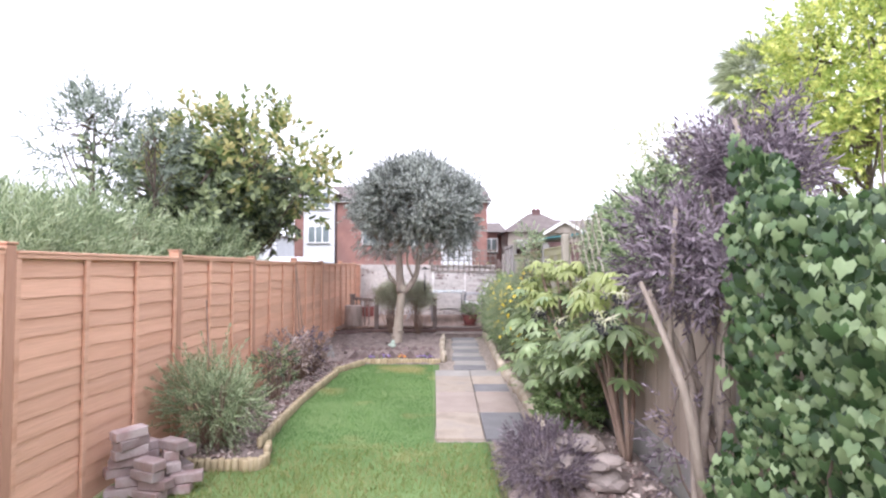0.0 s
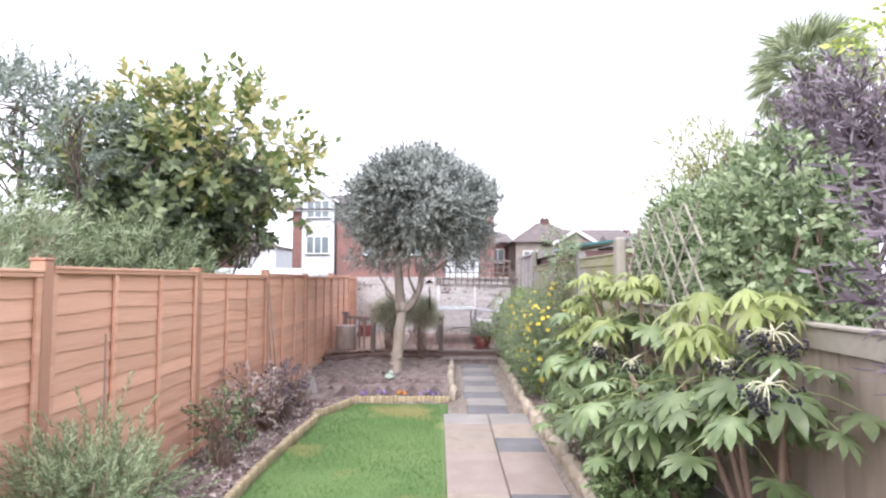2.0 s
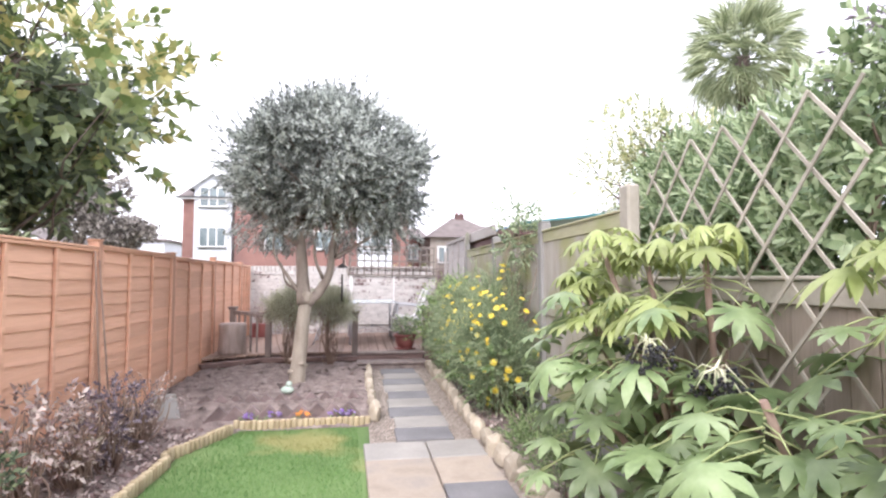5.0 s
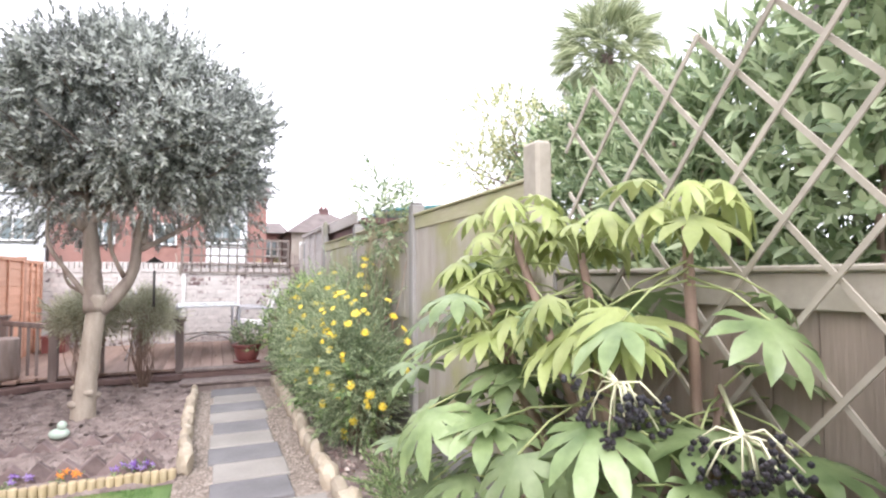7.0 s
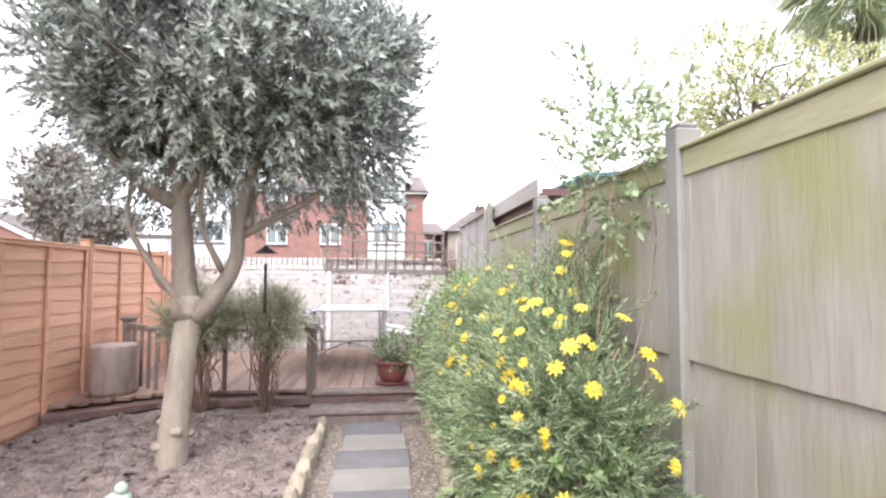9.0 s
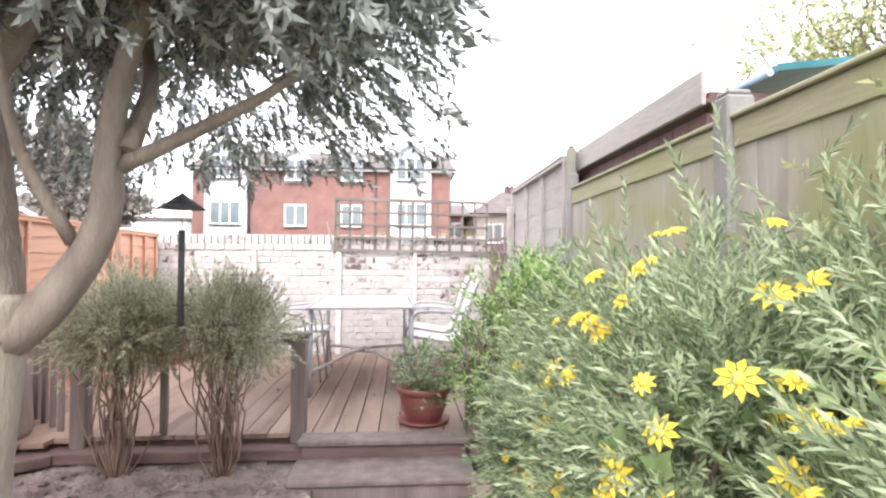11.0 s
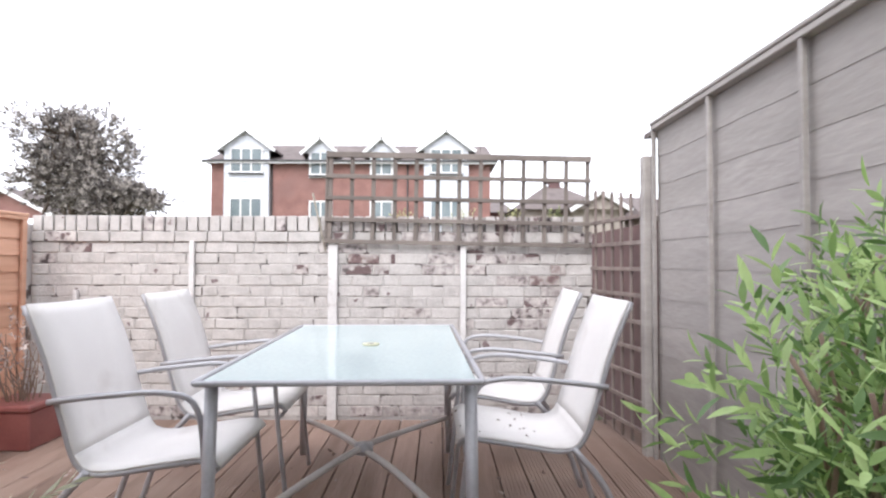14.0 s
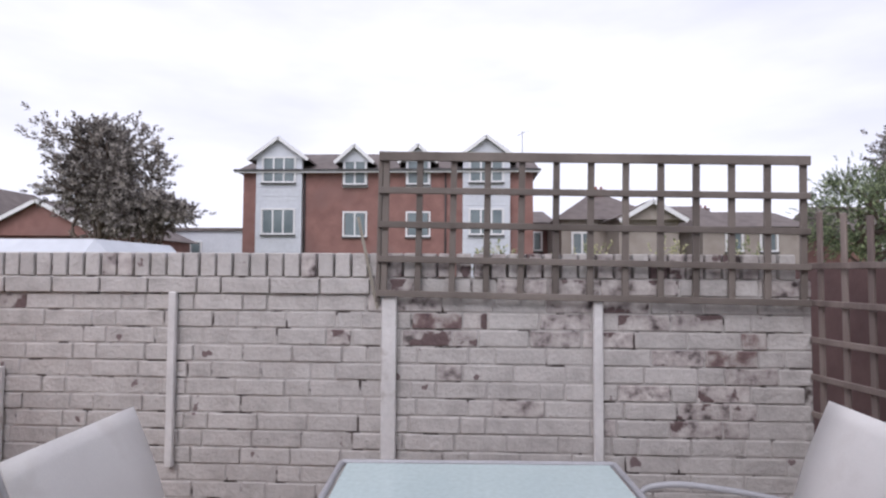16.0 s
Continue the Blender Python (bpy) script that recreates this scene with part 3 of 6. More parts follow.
def grass_build():
    blade = ([(-0.5, 0, 0), (0.5, 0, 0), (0.2, 0.25, 0.6), (-0.2, 0.25, 0.6), (0, 0.7, 1)], [(0, 1, 2, 3), (3, 2, 4)])
    for lo, hi, n, mat, size in ((4.2, 8.88, 90000, "blade", 0.022), (0.6, 4.9, 42000, "rough_blade", 0.035)):
        x, y = RN.uniform(-2.36, 0.6, n), RN.uniform(lo, hi, n)
        ok = np.array([lawn_left(b) + 0.02 < a and not (a > -0.12 - 0.022 * (b - 5) and b > 4.95) and not (a > 0.42 and b > 3.2) for a, b in zip(x, y)])
        edge = RN.normal(4.7, 0.25, n)
        ok &= (y > edge) if mat == "blade" else (y < edge)
        x, y = x[ok], y[ok]
        p = np.column_stack([x, y, np.full(len(x), 0.0)])
        tv, tf = blade
        tmpl = ([(a * 0.16, b * 0.5, c) for a, b, c in tv], tf)
        d = RN.normal(0, 0.35, (len(x), 3)) + (0, 0, 1)
        part("grass", scatter("grass", tmpl, p, d, RN.uniform(0.7, 1.4, len(x)) * size, RN), mat, kind="stuff")


def slab(x0, y0, x1, y1, z, mat, label, lean=0.0):
    bm = boxes((x0 + 0.006, y0 + 0.006, z - 0.04, x1 - 0.006, y1 - 0.006, z), bevel=0.006)
    for v in bm.verts:
        v.co.x -= lean * (v.co.y - 5.0) * (x1 - v.co.x) / (x1 - x0)
    tagged(part("paving_slab", bm, mat), label, "paving slab", "slabs of the garden path")


def paving_build():
    for x0, x1, ys, mats, z, lean in ((-0.09, 0.36, (4.98, 5.87, 6.84, 7.83, 8.27), ("tan", "pink", "tan", "pale"), 0.03, 0.022),
                                      (0.36, 0.81, (4.97, 5.87, 6.86, 7.3, 7.83, 8.27), ("grey", "pink", "grey", "tan", "pale"), 0.031, 0.0)):
        for k in range(len(mats)):
            word = {"grey": "dark grey slate-coloured", "pink": "pinkish sandstone", "tan": "tan sandstone", "pale": "pale grey-buff sandstone"}[mats[k]]
            slab(x0, ys[k], x1, ys[k + 1], z, "slab_" + mats[k], word + " paving slab of the path beside the lawn", lean)
    y = 8.31
    for i in range(9):
        z = 0.035 + 0.045 * (y - 8.4) / 3
        slab(0.12 + 0.02 * math.sin(i * 2.0), y, 0.63 + 0.02 * math.sin(i * 1.3), y + 0.381, z, ("slab_grey", "slab_pale")[i % 2], "%s stepping slab in the narrow gravel path" % ("dark grey", "pale grey")[i % 2])
        y += 0.38


def edging_build():
    def stone(x, y, z, sx, sy, sz, turn, mat="stone", label="rough pale stone of the path edging", group="edging stones"):
        bm = bmesh.new()
        bmesh.ops.create_icosphere(bm, subdivisions=2, radius=0.5)
        s = R.random() * 50
        for v in bm.verts:
            c = v.co.copy()
            m = max(abs(c.x), abs(c.y), abs(c.z))
            c *= 0.72 + 0.28 * 0.5 / m
            v.co = c * (1 + 0.22 * noise.noise(c * 3 + Vector((s, 0, 0))))
            v.co = Vector((v.co.x * sx, v.co.y * sy, v.co.z * sz))
        ob = part("edging_stone", bm, mat)
        ob.matrix_basis = pose(x, y, z, R.uniform(-8, 8), R.uniform(-8, 8), turn)
        return tagged(ob, label, "stone", group)
    y = 5.0
    while y < 11.75:
        L = R.uniform(0.16, 0.3)
        x = 0.9 + 0.03 * math.sin(y * 1.3) - 0.02 * max(0, y - 8)
        stone(x, y + L / 2, 0.06 + 0.012 * max(0, y - 8), R.uniform(0.1, 0.15), L * 1.02, R.uniform(0.16, 0.22), R.uniform(-8, 8))
        y += L
    y = 8.95
    while y < 11.5:
        L = R.uniform(0.16, 0.32)
        stone(-0.04 - 0.03 * math.sin((y - 9) * 1.2), y + L / 2, 0.09, R.uniform(0.08, 0.12), L * 1.0, R.uniform(0.16, 0.22), R.uniform(-8, 8))
        y += L
    # rockery
    for i in range(24):
        a = R.uniform(0, math.tau)
        r = R.uniform(0.05, 0.32)
        s = R.uniform(0.14, 0.28)
        k = i / 24
        stone(0.98 + r * math.cos(a), 4.0 + 1.1 * r * math.sin(a), 0.04 + 0.28 * k * (1 - r), s * 1.15, s * 0.85, s * 0.36, R.uniform(0, 180), "rock",
              "grey-brown rockery stone in a loose pile", "rockery stones")
    # log edging round the lawn
    pts = []
    x = -2.36
    while x < -1.5:
        pts.append((x, 4.3 - 0.05 * math.sin((x + 2.4) * 3)))
        x += 0.052
    for k in range(7):
        a = -1.5 + k * 0.26
        pts.append((-1.5 + 0.12 * math.cos(a) - 0.05, 4.38 + 0.14 * math.sin(a)))
    y = 4.55
    while y < 8.85:
        pts.append((lawn_left(y) - 0.012, y))
        y += 0.052
    x = lawn_left(8.85)
    while x < -0.1:
        pts.append((x, 8.93))
        x += 0.052
    log = empty("log_edging", (0, 0, 0), "low border of upright yellow-brown half logs round the lawn", "lawn edging")
    base = bmesh.new()
    lathe(base, [(0.026, -0.1), (0.027, 0.08), (0.021, 0.09)], 8)
    me = bpy.data.meshes.new("log")
    base.to_mesh(me)
    base.free()
    me.materials.append(M["logroll"])
    for x, y in pts:
        ob = new("log", me)
        ob.parent = log
        ob.location = (x, y, R.uniform(-0.006, 0.008))
    # zigzag bricks of the tree bed, two rows
    bm = boxes((-0.1, -0.032, -0.1, 0.1, 0.032, 0.1), bevel=0.006)
    me = bpy.data.meshes.new("edging_brick")
    bm.to_mesh(me)
    bm.free()
    me.materials.append(M["dark_brick"])
    for y0, z0 in ((9.12, 0.05), (9.62, 0.06)):
        x = -1.75 if y0 > 9.3 else -1.5
        while x < -0.2:
            ob = new("edging_brick", me)
            ob.matrix_basis = pose(x, y0 + R.uniform(-0.01, 0.01), z0, R.uniform(-6, 6), 45 + R.uniform(-5, 5), R.uniform(-10, 10))
            tagged(ob, "dark red brick set on its corner as a zigzag border", "brick", "zigzag bricks of the tree bed")
            x += 0.15


# ---- fences ----
def lap_board(length, h):
    """A waney lap board: thin above, thick and wavy below."""
    bm = bmesh.new()
    n = 10
    s = R.random() * 90
    rows = []
    for i in range(n + 1):
        y = length * i / n
        lo = -0.012 + 0.026 * noise.noise((s, y * 2.2, 0))
        rows.append([bm.verts.new(c) for c in ((0.0, y, h), (0.005, y, h), (0.019, y, lo), (0.004, y, lo))])
    for a, b in zip(rows, rows[1:]):
        for k in range(4):
            bm.faces.new((a[k], a[(k + 1) % 4], b[(k + 1) % 4], b[k]))
    bm.faces.new(rows[0])
    bm.faces.new(rows[-1][::-1])
    bmesh.ops.recalc_face_normals(bm, faces=bm.faces)
    me = bpy.data.meshes.new("board")
    bm.to_mesh(me)
    bm.free()
    return me


def lap_panel(x, y0, length, z0, z1, mat, post_mat, label, group, side=1, boards=14):
    """side: +1 shows its face to +x."""
    root = empty("fence_panel", (x, y0, z0), label, "fence panel", group)
    h = (z1 - z0 - 0.05) / boards
    flip = Matrix.Identity(4) if side > 0 else Matrix.Diagonal((-1, 1, 1, 1))
    kinds = [lap_board(length, h + 0.02) for _ in range(4)]
    for me in kinds:
        me.materials.append(M[mat])
        if side < 0:
            me.transform(Matrix.Diagonal((-0.22, 1, 1, 1)))
            me.flip_normals()
    for i in range(boards):
        ob = new("board", kinds[(i * 3 + R.randrange(2)) % 4])
        ob.parent = root
        ob.location = (0, 0, 0.02 + h * i)
    wide = 0.04 if side > 0 else 0.024
    for k in range(4):
        yy = 0.0 + (length - wide) * k / 3
        a, b = sorted((0.019 * side, 0.04 * side))
        part("batten", boxes((a, yy, 0, b, yy + wide, z1 - z0 - 0.045), bevel=0.003), post_mat, root)
    a, b = sorted((-0.015 * side, 0.045 * side))
    part("rail", boxes((a, 0, z1 - z0 - 0.045, b, length, z1 - z0 - 0.02), bevel=0.003), post_mat, root)
    part("cap", boxes((a - 0.006, 0, z1 - z0 - 0.019, b + 0.006, length, z1 - z0), bevel=0.004), post_mat, root)
    return root


def under(root, parent):
    """Hangs a finished piece under its thing."""
    root.parent = parent
    for key in ("group", "category"):
        if key in root:
            del root[key]
    return root


def left_fence():
    fence = empty("garden_fence", (0, 0, 0), "orange-stained timber lap fence along the garden", "fence")
    y = 2.96 - 1.89 * 2
    i = 0
    while y < 15.2:
        L = min(1.81, 15.22 - y - 0.08)
        top = 1.685 + (0.02 if i % 2 else 0) + (0.0 if y < 12.4 else 0.0)
        under(lap_panel(-2.42, y + 0.04, L, 0.0, top - 0.02, "fence", "fence", "", ""), fence)
        root = under(empty("fence_post", (-2.42, y, 0)), fence)
        part("shaft", boxes((-0.045, -0.036, -0.1, 0.045, 0.036, top + 0.01), bevel=0.005), "fence_v", root)
        part("cap", boxes((-0.052, -0.043, top + 0.011, 0.052, 0.043, top + 0.025), bevel=0.004), "fence_v", root)
        y += 1.89
        i += 1


def right_fence():
    fence = empty("garden_fence", (0, 0, 0), "weathered green-brown board fence with grey concrete posts", "fence")
    posts = [-0.9, 0.95, 2.9, 4.85, 6.87, 8.77, 10.68, 12.61]
    for i, y in enumerate(posts):
        top = 1.5 if y < 7 else (1.97 if y < 12 else 2.19)
        root = under(empty("fence_post", (1.61, y, 0), "grey concrete post"), fence)
        wide, deep = (0.05, 0.05) if y < 12 else (0.022, 0.03)
        bm = boxes((-deep - 0.005, -wide, -0.1, deep, wide, top - 0.02), bevel=0.009)
        part("shaft", bm, "concrete", root)
        part("top", boxes((-deep + 0.005, -wide + 0.008, top - 0.019, deep - 0.01, wide - 0.008, top), bevel=0.006), "concrete", root)
        if y > 12:
            part("stub", boxes((-0.03, -0.075, -0.1, 0.03, -0.026, 1.98), bevel=0.01), "concrete", root)
        if y >= 12:
            continue
        L = posts[i + 1] - y - (0.1 if i < 6 else 0.16)
        high = y > 6
        ztop = 1.875 if high else 1.41
        panel = under(empty("fence_panel", (1.61, y + 0.05, 0), "green-stained vertical boards" if high else "low brown vertical boards with a pale rail"), fence)
        part("gravel_board", boxes((-0.02, 0, -0.1, 0.02, L, 0.3), bevel=0.006), "concrete", panel, "grey concrete gravel board")
        tiers = ((0.305, 1.08, 0.0), (1.05, ztop - 0.06, -0.014)) if high else ((0.305, ztop - 0.06, 0.0),)
        for z0, z1, dx in tiers:
            yy, k = 0.0, 0
            while yy < L - 0.02:
                w = min(R.uniform(0.13, 0.19) if high else R.uniform(0.11, 0.15), L - yy)
                off = 0.0015 * (k % 2) if high else 0.004 * (k % 2)
                part("board", boxes((dx - 0.012 - off, yy + (0.0004 if high else 0.0015), z0 + R.uniform(0, 0.004), dx - off, yy + w - (0.0004 if high else 0.0015), z1), bevel=0.001 if high else 0.002), "old" if high else "brown_old", panel)
                yy += w
                k += 1
        part("rail", boxes((-0.036, 0, ztop - 0.12, -0.018, L, ztop - 0.02), bevel=0.004), "oldcap" if high else "lattice", panel, "mossy top rail" if high else "pale top rail")
        part("cap", boxes((-0.05, 0, ztop - 0.019, 0.03, L, ztop), bevel=0.005), "oldcap" if high else "lattice", panel, "mossy capping board" if high else "pale capping board")
    # end panel of grey lap boards, taller
    lap_panel(1.6, 12.66, 1.89, DECK - 0.05, 2.13, "grey", "grey", "tall grey weathered lap fence panel beside the deck", "", side=-1, boards=12)
    root = empty("timber_post", (1.56, 14.6, 0), "grey timber post at the end of the tall panel", "post")
    part("shaft", boxes((-0.035, -0.03, -0.05, 0.03, 0.03, 1.95), bevel=0.006), "grey", root)
    # the neighbour's shed behind
    shed = empty("garden_shed", (1.7, 11.05, 0), "long low shed with grey fascia board and teal sheet roof", "shed")
    yy = 0.0
    while yy < 3.6:
        part("board", boxes((0.02, yy, 0, 0.04, yy + 0.145, 2.0), bevel=0.002), "dark_wall", shed, "dark red-brown wall boards")
        yy += 0.15
    part("side_wall", boxes((0.045, 3.55, 0, 1.4, 3.59, 2.1)), "dark_wall", shed, "dark red-brown side wall")
    part("side_wall", boxes((0.045, 0.02, 0, 1.4, 0.06, 2.1)), "dark_wall", shed, "dark red-brown side wall")
    part("fascia", boxes((-0.03, -0.05, 2.02, -0.008, 3.66, 2.17), bevel=0.004), "grey", shed, "weathered grey fascia board")
    part("soffit", boxes((-0.006, -0.05, 2.03, 0.5, 3.66, 2.05)), "dark_wall", shed)
    bm = bmesh.new()
    beam(bm, (0.95, -0.08, 2.23), (0.95, 1.6, 2.23), 1.3, 0.03)
    for v in bm.verts:
        v.co.z += 0.12 * (v.co.x - 0.7)
    part("roof_sheet", bm, "tarp", shed, "teal roof sheet")
    bm = bmesh.new()
    beam(bm, (0.7, 1.603, 2.22), (0.7, 3.84, 2.22), 1.5, 0.03)
    for v in bm.verts:
        v.co.z += 0.12 * (v.co.x - 0.7)
    part("roof_felt", bm, "roof", shed, "dark roofing felt")
    part("gutter", tube(bmesh.new(), [(0.27, -0.06, 2.165), (0.27, 1.5, 2.165)], 0.018, 8), "pipe", shed, "pale blue gutter")
    gate = empty("gate_post", (2.8, 16.5, 0), "white square gate post with a flat cap beyond the wall", "post")
    part("shaft", boxes((-0.07, -0.07, -0.1, 0.07, 0.07, 2.0), bevel=0.006), "white_paint", gate)
    part("cap", boxes((-0.1, -0.1, 2.0, 0.1, 0.1, 2.06), bevel=0.01), "white_paint", gate)
    # square trellis from the post to the wall, with the dark wall of the next garden behind
    root = empty("trellis_panel", (1.56, 14.64, DECK), "brown square trellis panel between the post and the wall", "trellis", "", 9.5)
    for i in range(6):
        part("upright", boxes((-0.012, 0.02 + i * 0.118, 0.02, 0.0, 0.045 + i * 0.118, 1.48 + 0.02 * i), bevel=0.002), "post", root)
    for i in range(9):
        part("crossbar", boxes((-0.026, 0.0, 0.1 + i * 0.155, -0.013, 0.665, 0.125 + i * 0.155), bevel=0.002), "post", root)
    tagged(part("wall_east", boxes((1.8, 13.4, 0, 1.95, 17.5, 1.62)), "dark_wall"), "dark red brick wall behind the square trellis", kind="structure")
    # diamond lattice on the low fence
    root = empty("diamond_lattice", (1.5, 5.2, 0.92), "pale expanding diamond lattice fixed on the low fence", "trellis")
    W, H, step, slope = 1.42, 1.2, 0.25, 1.18
    for s in (1, -1):
        c = -H / slope
        while c < W + H / slope:
            a = (c, 0.0) if s > 0 else (c, H)
            pts = []
            for t in (0.0, 1.0):
                yy = c + t * H / slope
                zz = t * H if s > 0 else H - t * H
                pts.append((yy, zz))
            (ya, za), (yb, zb) = pts
            if yb > 0 and ya < W:
                ta, tb = max(0.0, (0 - ya) / (yb - ya)), min(1.0, (W - ya) / (yb - ya))
                if tb - ta > 0.08:
                    A = (0.008 * s, ya + (yb - ya) * ta, za + (zb - za) * ta)
                    B = (0.008 * s, ya + (yb - ya) * tb, za + (zb - za) * tb)
                    bm = bmesh.new()
                    beam(bm, A, B, 0.007, 0.015)
                    part("slat", bm, "lattice", root)
            c += step
    root = empty("timber_post", (1.55, 6.87, 0), "rough grey-brown timber post at the end of the lattice", "post")
    part("shaft", boxes((-0.085, -0.07, -0.05, 0.0, 0.06, 2.0), bevel=0.014), "lattice", root)


# ---- end wall ----
WALL = 15.3


def end_wall():
    root = tagged(new("wall_north"), "white-painted garden brick wall with dark bare patches", kind="structure")
    part("core", boxes((-2.44, WALL + 0.0055, -0.1, 1.44, WALL + 0.21, 1.56)), "mortar", root, kind="structure")
    me = {}

    def brick_mesh(L, h, d, mat):
        key = (round(L, 3), round(h, 3), mat)
        if key not in me:
            bm = boxes((0, 0, 0, L, d, h), bevel=0.0035)
            m = bpy.data.meshes.new("brick")
            bm.to_mesh(m)
            bm.free()
            m.materials.append(M[mat])
            me[key] = m
        return me[key]

    def brick(x, y, z, L, h, d=0.1, name="brick"):
        chance = 0.03
        if x > -0.42 and z > 1.2:
            chance = 0.5
        elif x > 0.75 and z > 0.8:
            chance = 0.3
        elif z > 1.4:
            chance = 0.14
        # bottom course: more dark bricks, for dirt and the joint shadows above the deck
        elif z < 0.33:
            chance = 0.6
        mat = "worn_brick" if R.random() < chance else "white_brick"
        if (x > 0.85 and 1.15 < z < 1.3 and R.random() < 0.22) or (-0.35 < x < 0.15 and 1.2 < z < 1.45 and R.random() < 0.16):
            mat = "bare_brick"
        ob = new(name, brick_mesh(L, h, d, mat))
        ob.parent = root
        ob.matrix_basis = pose(x, y + R.uniform(-0.004, 0.0035), z, R.uniform(-0.4, 0.4), 0, R.uniform(-0.4, 0.4))
    z, c = DECK + 0.02, 0
    while z < 1.55:
        x = -2.44
        k = R.randrange(3)
        first = True
        while x < 1.42:
            L = 0.102 if (k + c) % 3 == 0 and R.random() < 0.75 else 0.215
            if first:
                L = R.uniform(0.05, 0.2)
            first = False
            k += 1
            L = min(L, 1.44 - x)
            if L > 0.03:
                brick(x, WALL - (0.012 if z > 1.48 and x < -0.45 else 0), z, L, R.choice((0.0665, 0.068)))
            x += L + 0.0085
        z += 0.075
        c += 1
    x = -2.44
    while x < 1.37:
        ob_h = 0.105
        brick(x, WALL - 0.003, z, 0.065, ob_h, 0.215)
        x += 0.0765
    # flat strips and a pipe against the wall
    for x, w, top in ((-1.33, 0.035, 1.49), (-0.36, 0.065, 1.5), (0.54, 0.04, 1.47), (-2.12, 0.03, 1.15)):
        ob = part("wall_batten", boxes((x - w / 2, WALL - 0.03, DECK if w > 0.036 else 0.72, x + w / 2, WALL - 0.006, top), bevel=0.004), "white_paint")
        tagged(ob, "white-painted vertical batten fixed to the brick wall", "batten", "battens on the wall")
    # trellis on top
    root = empty("trellis_panel", (-0.385, WALL - 0.03, 1.47), "dark weathered square trellis fixed on the wall", "trellis")
    H, W = 0.64, 1.78
    for i in range(13):
        x = W * i / 12
        part("upright", boxes((x - 0.014, 0.0, 0.02, x + 0.014, 0.014, H - 0.01), bevel=0.002), "trellis", root)
    for i in range(5):
        zz = 0.02 + (H - 0.04) * i / 4
        hh = 0.02 if i == 4 else 0.014
        part("crossbar", boxes((-0.03, -0.016, zz - hh, W + 0.02, -0.002, zz + hh), bevel=0.002), "trellis", root)
    part("post", boxes((-0.035, 0.0, -0.02, -0.016, 0.025, H + 0.005), bevel=0.003), "trellis", root)
    root.rotation_euler = (0, radians(0.9), 0)
    part("prop", beam(bmesh.new(), (-0.12, 0.0, 0.35), (-0.03, 0.03, -0.05), 0.012), "lattice", root)
    tagged(part("wall_west", boxes((-2.6, 15.2, -0.1, -2.44, 15.6, 1.6)), "mortar"), "end of the wall beside the orange fence", kind="structure")


